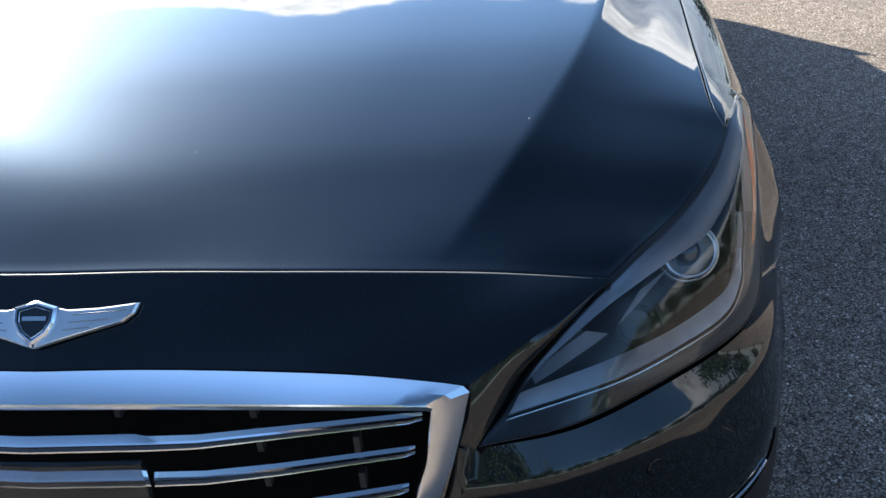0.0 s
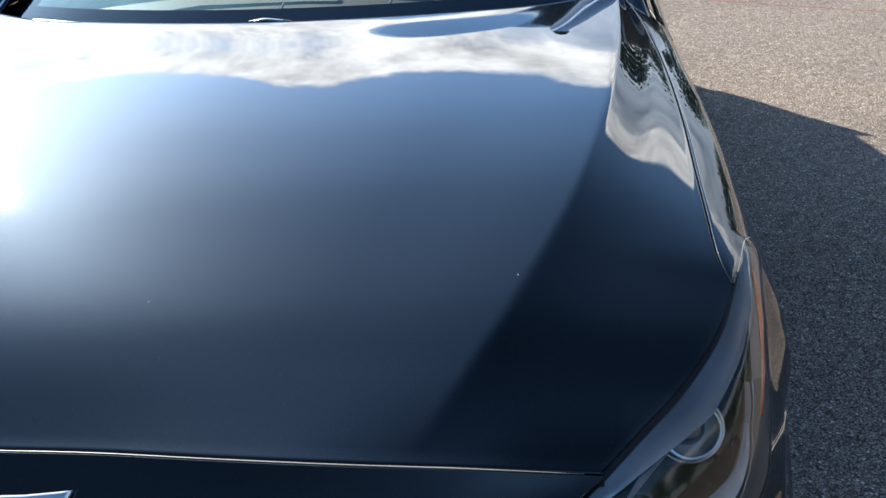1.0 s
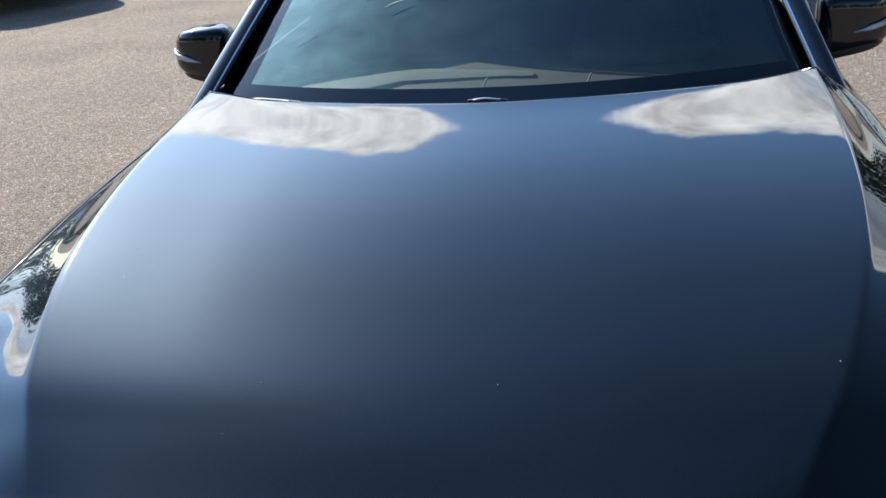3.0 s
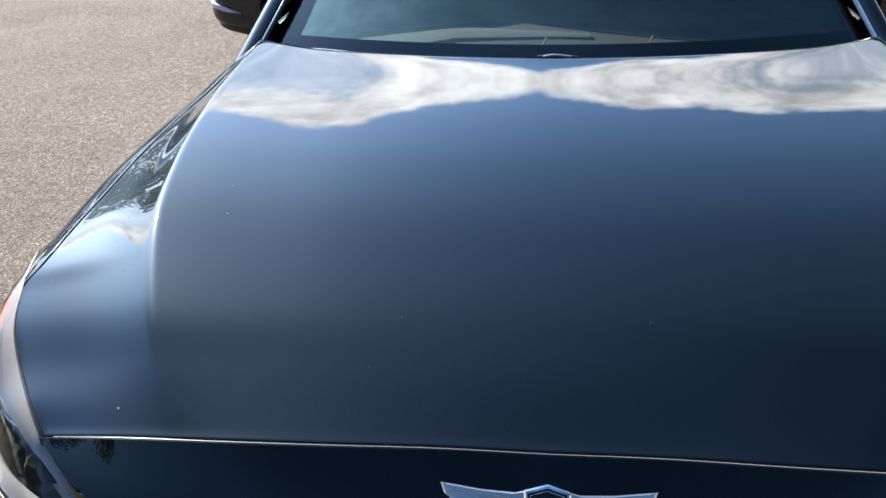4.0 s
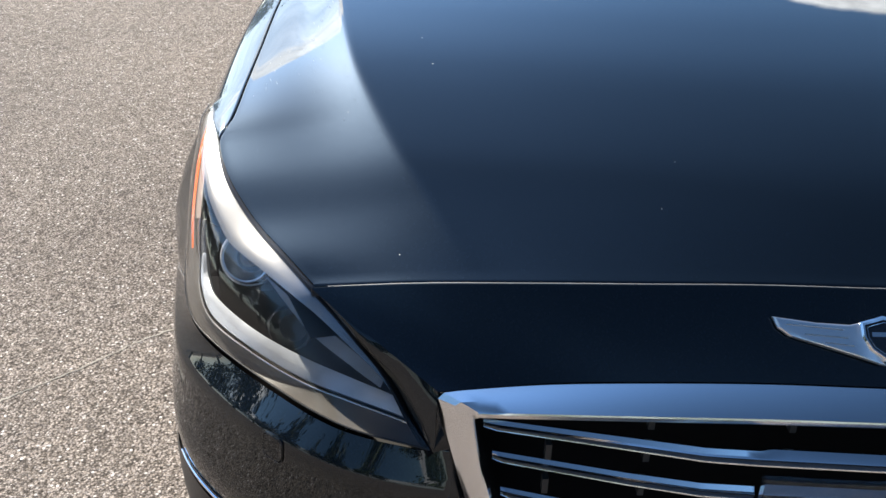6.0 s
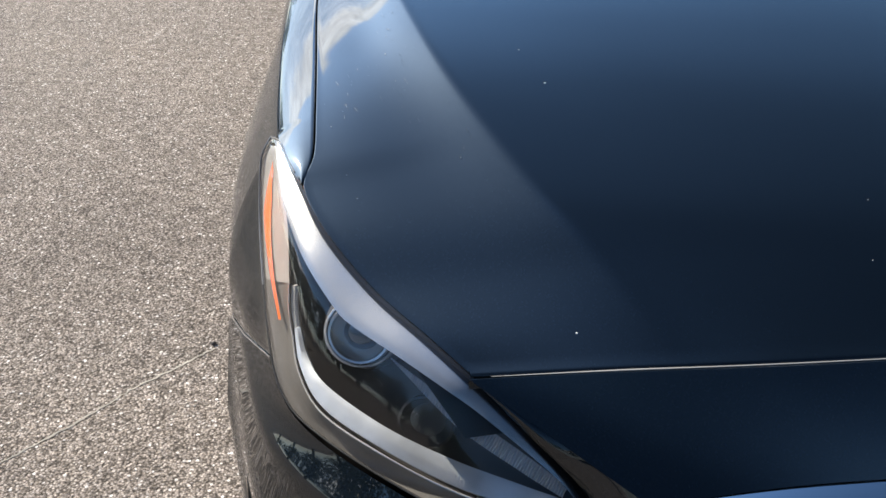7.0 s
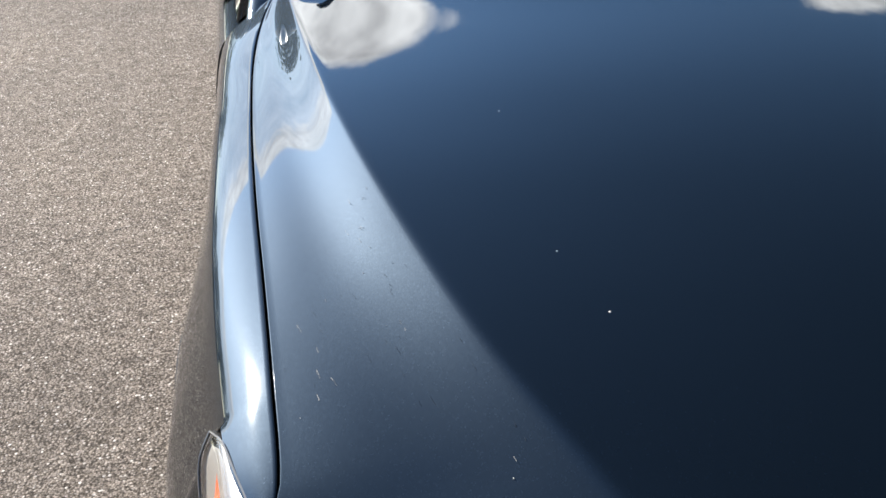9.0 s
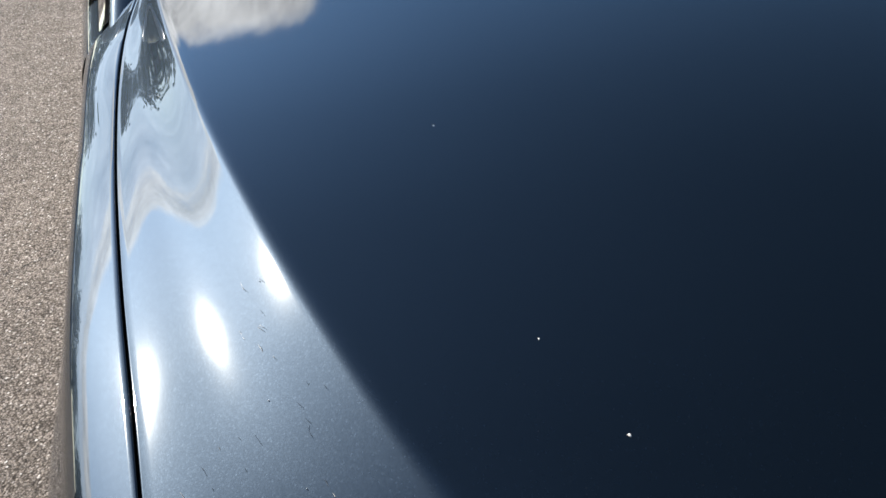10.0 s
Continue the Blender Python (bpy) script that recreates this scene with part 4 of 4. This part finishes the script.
for name, y0, y1 in (("front_door", 1.520, 2.62), ("rear_door", 2.625, 3.52), ("rear_quarter", 3.525, 4.77)):
    for sgn in (1, -1):
        part(name, Build().grid(flank(y0, y1)), PAINT, car, side=sgn)
PILLAR = [(.800, 1.40, .870), (.770, 1.555, .952), (.742, 1.72, 1.038), (.706, 1.95, 1.150), (.664, 2.2, 1.268), (.615, 2.48, 1.395)]
RAIL = [(.615, 2.48, 1.395), (.600, 2.8, 1.435), (.590, 3.2, 1.440), (.590, 3.6, 1.40), (.61, 4.0, 1.27), (.64, 4.34, 1.06)]
SCREEN = [(.735, 1.585, .950), (.706, 1.74, 1.030), (.672, 1.95, 1.137), (.632, 2.2, 1.255), (.585, 2.46, 1.375)]
for sgn in (1, -1):
    line = curve_through(PILLAR, 30)
    a_p = part("pillar", Build().loops(tube(line, np.linspace(.027, .032, 30), .015, 16)), PAINT, car, "glossy navy windscreen pillar", side=sgn)
    trim = curve_through([(x - .024, y - .004, z + .010) for x, y, z in PILLAR[1:]], 30)
    part("pillar_trim", Build().loops(tube(trim, .0030, .003, 8)), CHROME, a_p, "thin bright trim", side=sgn)
    part("roof_rail", Build().loops(tube(curve_through(RAIL, 40), .032, .022, 12)), PAINT, car, side=sgn)
    upper, belt = np.vstack([curve_through(PILLAR[1:], 20), curve_through(RAIL, 30)[1:-3]]), curve_through(BELT, 500)
    g = np.array([[(1 - k) * p + k * np.array((np.interp(p[1], belt[:, 1], belt[:, 0]) - .03, p[1], np.interp(p[1], belt[:, 1], belt[:, 2]) + .01)) for k in np.linspace(0, 1, 8)] for p in upper])
    part("side_window", Build().grid(g), BLACK_GLASS, car, "dark tinted side glass", side=sgn)
# windscreen with a black border
scr = curve_through(SCREEN, 80)
g = []
for p in scr:
    row = []
    for k in np.linspace(-1, 1, 41):
        sweep = 1 - k * k
        row.append((p[0] * k, p[1] - .205 * sweep, p[2] + .012 * sweep))
    g.append(row)
g = np.array(g)
screen = part("windscreen", Build().grid(g), WINDOW, car, "dark windscreen reflecting the sky")
screen.visible_shadow = False
SMEAR = material("dried_smear", (0.42, 0.50, 0.55), 0.7)
for ends, bend, wide in ((((-.306, 1.748, 1.1305), (-.248, 1.768, 1.1470)), .010, .0022), (((-.560, 1.711, 1.0590), (-.500, 1.735, 1.0850)), .002, .0007)):
    mark = spaced(ends, 9)
    mark[:, 0] -= bend * np.sin(np.linspace(0, math.pi, 9))
    part("smear", Build().loops(tube(mark, np.interp(np.arange(9), (0, 5, 8), (.2, 1, .1)) * wide, .0004, 6, up=(-.12, -.43, .89))), SMEAR, screen, "pale dried smear on the glass")
brd = Build()
inn = g + (0, .002, -.003)
brd.grid(inn[:6])
brd.grid(inn[:, :2])
brd.grid(inn[:, -2:])
brd.grid(inn[-5:])
part("inner_film", Build().grid((g + (0, .003, -.0045))[5:-4, 1:-1]), FILM, car, "thin haze on the inside of the windscreen").visible_shadow = False
part("screen_border", brd, FRIT, car, "black printed border of the windscreen")
# cowl tray below the glass
tray = np.stack([np.array([(p[0] * k, np.interp(abs(p[0] * k), (0, .15, .3, .45, .6, .742), (1.300, 1.326, 1.354, 1.395, 1.452, 1.54)), .962 - .02 * (k != 0)) for k in np.linspace(-1, 1, 41)]), g[0] + (0, .004, -.006)])
tray[0, :, 2] = .945
part("cowl_tray", Build().grid(np.stack([tray[0], tray.mean(0) + (0, 0, -.012), tray[1]])), PLASTIC, car, "black plastic cowl")
rail = curve_through(RAIL, 40)
roof = np.array([[(p[0] * k, p[1], p[2] + .035 * (1 - k * k)) for k in np.linspace(-1, 1, 21)] for p in rail[:24]])
roof = np.concatenate([np.array([[(scr[-1][0] * k, scr[-1][1] - .19 * (1 - k * k), scr[-1][2] + .016 * (1 - k * k)) for k in np.linspace(-1, 1, 21)]]), roof])
part("roof", Build().grid(roof), PAINT, car, "navy roof panel")
rear = np.array([[(p[0] * k, p[1] + .12 * (1 - k * k), p[2] + .03 * (1 - k * k)) for k in np.linspace(-1, 1, 21)] for p in rail[23:]])
rear[0] = roof[-1]
part("rear_window", Build().grid(rear), BLACK_GLASS, car, "dark rear glass")
belt = curve_through(BELT, 500)
decks = []
for y in np.linspace(4.24, 4.79, 12):
    w = np.interp(y, belt[:, 1], belt[:, 0]) - .03
    decks.append([(w * k, y, np.interp(y, belt[:, 1], belt[:, 2]) + .012 + (.05 + .11 * (y - 4.24)) * (1 - k ** 4)) for k in np.linspace(-1, 1, 17)])
part("boot_lid", Build().grid(decks), PAINT, car, "navy boot lid")
back = [[(x * .70 / .70, 4.77 + .07 * (1 - (x / .7) ** 2) + .02 * math.sin((1 - z) * 3), z) for x in np.linspace(-.72, .72, 17)] for z in np.linspace(1.06, .44, 12)]
part("rear_bumper", Build().grid(back), PAINT, car)
part("underbody", Build().box((-.80, .25, .17), (.80, 4.66, .24)), PLASTIC, car, bevel=.02)


def wheel(x, y, sgn):
    w = new("wheel")
    w.parent = car
    tagged(w, "alloy wheel with black tyre")
    ring = lambda r, o: [(sgn * (x + o), y + r * math.cos(q), .335 + r * math.sin(q)) for q in np.linspace(0, 2 * math.pi, 48, endpoint=False)]
    prof = [(.225, -.20), (.30, -.225), (.328, -.21), (.335, -.18), (.335, -.05), (.328, -.02), (.30, -.005), (.245, -.012), (.235, -.02)]
    part("tyre", Build().loops([ring(r, o) for r, o in prof], caps=False), RUBBER, w)
    part("rim", Build().loops([ring(r, o) for r, o in ((.238, -.20), (.225, -.12), (.228, -.03), (.240, -.015), (.232, -.012))], caps=False), ALLOY, w)
    part("hub", Build().loops([ring(r, o) for r, o in ((.06, -.10), (.06, -.04), (.045, -.028), (.002, -.026))]), ALLOY, w)
    for k in range(10):
        a = k * math.pi / 5
        pts = np.array([(sgn * (x - .04 + .015 * f), y + (.05 + .18 * f) * math.cos(a), .335 + (.05 + .18 * f) * math.sin(a)) for f in np.linspace(0, 1, 6)])
        part("spoke", Build().loops(tube(pts, .016, .012, 8, up=(1, 0, 0))), ALLOY, w)


for y in (.88, 3.855):
    for sgn in (1, -1):
        wheel(.925, y, sgn)
for sgn in (1, -1):
    part("wheel_liner", Build().grid([[(.66 + .27 * k, .88 + .37 * math.cos(a), .33 + .37 * math.sin(a)) for k in (0, .5, 1)] for a in np.linspace(-.3, math.pi + .3, 24)]), PLASTIC, car, side=sgn)


def superbox(c, half, power=3.2, n=28, m=16, skew=None):
    """A rounded box; skew bends its points."""
    rows = []
    for v in np.linspace(-math.pi / 2, math.pi / 2, m):
        row = []
        for u in np.linspace(0, 2 * math.pi, n, endpoint=False):
            f = lambda t: math.copysign(abs(t) ** (2 / power), t)
            p = np.array((half[0] * f(math.cos(v)) * f(math.cos(u)), half[1] * f(math.cos(v)) * f(math.sin(u)), half[2] * f(math.sin(v))))
            if skew:
                p = skew(p)
            row.append(np.array(c) + p)
        rows.append(row)
    return rows


for sgn in (1, -1):
    mir = new("door_mirror")
    mir.parent = car
    tagged(mir, "glossy navy door mirror with signal strip")

    def lean(p):
        k = p[0] / .095
        up = p[2] / .055
        return p + np.array((-.006 * up * max(0, k), .045 * max(0, k) ** 2 + .01 * k, (-.010 * k if up > 0 else .016 * k) + .006 * (up > 0) * (1 - k * k)))

    part("cap", Build().loops(superbox((.893, 1.885, 1.010), (.094, .060, .066), 5.0, skew=lean)), PAINT, mir, side=sgn)
    part("lower_shell", Build().loops(superbox((.887, 1.888, .948), (.088, .056, .020), 4.0, skew=lean)), PLASTIC, mir, "black lower shell", side=sgn)
    part("stalk", Build().loops(tube(curve_through([(.780, 1.87, .925), (.815, 1.878, .940), (.86, 1.885, .955)], 10), .032, .018, 12)), PLASTIC, mir, side=sgn)
    sig = curve_through([(.880, 1.824, .992), (.925, 1.831, 1.001), (.962, 1.850, 1.010), (.984, 1.890, 1.016)], 16)
    part("signal_strip", Build().loops(tube(sig, .005, np.interp(np.arange(16), (0, 5, 15), (.001, .007, .009)), 8)), STRIP, mir, "clear turn signal strip", side=sgn)
    part("mirror_glass", Build().loops(superbox((.895, 1.945, 1.018), (.085, .004, .045), 4.0)), MIRROR, mir, side=sgn)

# wipers, mostly hidden behind the hood's rear edge
for pts in (((-.66, 1.50, .960), (-.57, 1.468, .966), (-.47, 1.437, .964)), ((-.045, 1.358, .973), (-.005, 1.352, .978), (.045, 1.352, .973))):
    wip = new("wiper")
    wip.parent = car
    tagged(wip, "black wiper resting at the foot of the windscreen")
    line = curve_through(pts, 14)
    part("arm", Build().loops(tube(line + (0, .010, .002), .004, .003, 8)), PLASTIC, wip)
    part("blade", Build().loops(tube(line + (0, .022, -.003), .003, .004, 6)), RUBBER, wip)
    part("cap", Build().loops(tube(line[2:12] + (0, .006, .003), .0055, np.interp(np.arange(10), (0, 3, 9), (.002, .0035, .0025)), 8)), ALLOY, wip, "pale cap along the wiper arm")

# cabin seen through the glass
shell = []
for y in np.linspace(2.44, 4.40, 16):
    rx, rz = np.interp(y, rail[:, 1], rail[:, 0]), np.interp(y, rail[:, 1], rail[:, 2])
    half = smoothed(spaced([(0, y, rz - .005), (rx * .6, y, rz - .02), (rx - .03, y, rz - .05), (.78, y, .93), (.80, y, .26)], 16), 1)
    shell.append(np.vstack([half[:0:-1] * (-1, 1, 1), half]))
shell = np.array(shell)
lining = Build().grid(shell)
lining.grid(np.stack([shell[-1], np.tile((0, 4.40, .30), (31, 1))]))
for sgn in (1, -1):
    lining.grid([[((np.interp(y, belt[:, 1], belt[:, 0]) - .052) * sgn, y, z) for z in (.26, .6, np.interp(y, belt[:, 1], belt[:, 2]) + .02)] for y in np.linspace(1.62, 4.40, 12)])
part("headliner", lining, SEAT, car, "dark cabin lining")
d = np.array([[(x, y, z - .02 * (x / .7) ** 2) for x in np.linspace(-.70, .70, 21)] for y, z in ((1.40, .935), (1.6, .948), (1.85, .955), (2.02, .945), (2.08, .90), (2.08, .70))])
dash = part("dashboard", Build().grid(d), DASH, car, "dark leather dashboard")
pad = [[(x, y0 + (y1 - y0) * k, .9555 + .006 * math.sin(k * math.pi)) for k in np.linspace(0, 1, 6)] for x, y0, y1 in ((-.63, 1.62, 1.66), (-.50, 1.60, 1.76), (-.34, 1.60, 1.84), (-.26, 1.66, 1.80), (0, 1.67, 1.73), (.08, 1.66, 1.70))]
part("dash_pad", Build().grid(pad), PALE, dash, "pale pad on the dashboard")
part("binnacle", Build().loops(superbox((.36, 1.88, .965), (.19, .12, .030), 3, skew=lambda p: p)), DASH, dash)
wheel_c = np.array((.37, 2.16, .93))
sw = [(wheel_c + np.array((.185 * math.cos(q), .07 * math.sin(q), .170 * math.sin(q)))) for q in np.linspace(0, 2 * math.pi, 40)]
part("steering_wheel", Build().loops(tube(np.array(sw), .014, n=8, up=(0, -.9, .4)), caps=False), DASH, car, "dark steering wheel")
for x in (-.38, .38):
    st = part("front_seat", Build().loops(superbox((x, 2.75, .86), (.24, .10, .34), 3.5)), SEAT, car, "dark leather seat back")
    part("headrest", Build().loops(superbox((x, 2.80, 1.27), (.13, .05, .08), 3)), SEAT, st)
for x, z in ((.223, .962), (-.033, .960)):
    part("sensor_tag", Build().loops(tube(np.array([(x - .004, 1.57, z - .006), (x + .006, 1.585, z + .012)]), .0030, n=6)), CHIP, dash, "small white tag")


# ---- other cars standing in the lot ----
def parked_car(x, y, turn, paint, label):
    thing = new("parked_car")
    tagged(thing, label, "car", group="parked cars behind the sedan")
    keel = [(-2.4, .55, .60), (-2.3, .80, .82), (-1.5, .90, .98), (0, .92, 1.0), (1.4, .92, 1.02), (2.2, .86, 1.02), (2.45, .70, .95)]
    rows = []
    for k in np.linspace(0, 6, 40):
        yy, w, h = (np.interp(k, range(7), [q[c] for q in keel]) for c in range(3))
        line = np.array([(0, yy, h + .02), (w * .7, yy, h + .005), (w, yy, h - .12), (w + .02, yy, .6), (w, yy, .25), (w * .5, yy, .2)])
        rows.append(smoothed(spaced(line, 26), 1.2))
    b = Build()
    for sgn in (1, -1):
        b.grid(np.array(rows) * (sgn, 1, 1))
    b.f.append(tuple(range(26)))
    part("body", b, paint, thing)
    cabin = []
    for yy, w, h in ((-1.1, .72, .98), (-.4, .62, 1.36), (.2, .60, 1.44), (.9, .60, 1.42), (1.6, .62, 1.2), (2.0, .66, 1.02)):
        cabin.append([(-w - .1, yy, .96), (-w, yy, h - .06), (-w * .6, yy, h), (w * .6, yy, h), (w, yy, h - .06), (w + .1, yy, .96)])
    part("cabin_glass", Build().grid(cabin), BLACK_GLASS, thing)
    part("roof", Build().grid([[(q[0], q[1], q[2] + .006) for q in r[1:5]] for r in cabin[1:4]]), paint, thing)
    for yy in (-1.5, 1.4):
        for sgn in (1, -1):
            ring = lambda r, o: [(sgn * (.90 + o), yy + r * math.cos(q), .33 + r * math.sin(q)) for q in np.linspace(0, 2 * math.pi, 28, endpoint=False)]
            w = part("wheel", Build().loops([ring(r, o) for r, o in ((.22, -.2), (.33, -.2), (.335, -.03), (.30, .0), (.22, -.01))], caps=False), RUBBER, thing)
            part("rim", Build().loops([ring(r, o) for r, o in ((.225, -.03), (.20, -.015), (.06, -.02), (.002, -.018))]), ALLOY, w)
    thing.matrix_basis = pose(x, y, 0, 0, 0, turn)
    return thing


parked_car(.40, 10.15, 0, PAINT_OTHER, "black sedan parked behind on the asphalt")
parked_car(-8.6, 11.2, 62, PAINT_OTHER, "dark sedan parked at an angle across the lot")
parked_car(-7.8, 14.4, 62, PAINT_OTHER, "dark sedan parked in the row across the lot")

# ---- marks on the asphalt ----


def ribbon(name, points, width, mat, label, wobble=.004, z=.0012):
    line = curve_through([(x, y, z) for x, y in points], 60)
    rng = random.Random(7)
    side = sideways(line)
    line = line + side * np.array([[rng.uniform(-wobble, wobble)] for _ in line])
    w = np.array([[width * rng.uniform(.5, 1.2)] for _ in line])
    ob = part(name, Build().grid(np.stack([line - side * w * .5, line + side * w * .5], 1)), mat)
    return tagged(ob, label, "mark", kind="structure")


SCRAPE = grainy(material("scrape", (0.36, 0.33, 0.28), 0.9), 400, 0.002, 0.55, 1.25)
CRACK = grainy(material("crack_fill", (0.02, 0.02, 0.02), 0.9), 200, 0.001)
RED = grainy(material("faded_red", (0.20, 0.06, 0.045), 0.8), 200, 0.001)
ribbon("ground_scrape", [(-1.085, 1.255), (-1.15, 1.198), (-1.248, 1.113), (-1.342, 1.014), (-1.55, .82)], .0055, SCRAPE, "pale scrape across the asphalt", .003)
PEBBLE = grainy(material("pebble", (0.09, 0.075, 0.065), 0.8), 300, 0.001)
lump = Build().loops([[(-1.087 + r * math.cos(a) * (1 + .3 * math.sin(3 * a)), 1.272 + r * .7 * math.sin(a), z) for a in np.linspace(0, 2 * math.pi, 9, endpoint=False)] for r, z in ((.006, 0), (.007, .003), (.004, .006), (.001, .007))])
tagged(part("pebble", lump, PEBBLE), "small dark pebble lying on the asphalt", "stone")
ribbon("ground_line", [(.2, 7.1), (1.2, 6.50), (1.7, 6.12), (2.66, 5.62), (4.5, 4.8), (8, 3.4)], .022, RED, "faded red line across the asphalt", .003)
ribbon("ground_crack", [(-1.05, 2.75), (-1.35, 2.62), (-1.55, 2.60)], .003, CRACK, "fine dark crack in the asphalt", .01)
ribbon("ground_crack", [(-1.42, .52), (-1.60, .55), (-1.85, .50)], .003, CRACK, "fine dark crack in the asphalt", .01)

# ---- trees across the lot, behind the camera: they show in the paint ----
BARK = grainy(material("bark", (0.09, 0.07, 0.05), 0.9), 60, 0.004)
LEAF = material("leaf", (0.045, 0.075, 0.025), 0.6)


def tree_builds():
    """A tall tree: a tapered trunk, rising limbs and small leaves in clumps round them."""
    rng = random.Random(3)
    wood, crown = Build(), Build()
    wood.loops(tube(np.array([(0, 0, 0), (.10, 0, 2.2), (-.08, .10, 4.6), (.06, 0, 8.6)]), np.array((.30, .22, .16, .05)), n=9, up=(0, 1, 0)))
    for k in range(15):
        a, z = k * 2.4, 1.8 + .44 * k
        far = np.array((math.cos(a), math.sin(a), .55)) * rng.uniform(1.8, 2.7) * (1.15 - .045 * k)
        wood.loops(tube(np.array([(0, 0, z), far * .5 + (0, 0, z), far + (0, 0, z + .3)]), np.array((.10, .06, .02)), n=6, up=(0, .3, 1)))
        for j in range(150):
            p = far * rng.uniform(.2, 1.15) + np.array((0, 0, z + .2)) + np.array([rng.gauss(0, .55) for _ in range(3)])
            u = np.array([rng.gauss(0, 1) for _ in range(3)])
            w = np.array([rng.gauss(0, 1) for _ in range(3)])
            u *= .24 / np.linalg.norm(u)
            w *= .15 / np.linalg.norm(w)
            at = len(crown.v)
            crown.v += [tuple(p - u), tuple(p + w), tuple(p + u), tuple(p - w)]
            crown.f.append((at, at + 1, at + 2, at + 3))
    return wood, crown


wood, crown = tree_builds()
tree = new("tree")
tagged(tree, "leafy green tree at the edge of the lot", "tree", group="trees at the edge of the lot")
part("trunk", wood, BARK, tree)
part("crown", crown, LEAF, tree, outward=False)
tree.matrix_basis = pose(-2, -29, 0)
rng = random.Random(21)
for k in range(58):
    way_out, far = radians(-98 + 6.2 * k + rng.uniform(-2, 2)), rng.uniform(27, 34)
    if k != 14:
        made = copy_thing(tree, pose(far * math.sin(way_out), -far * math.cos(way_out), 0, 0, 0, 50 * k))
        made.scale = (rng.uniform(.7, 1.05) * (1 if k < 30 else .85),) * 3
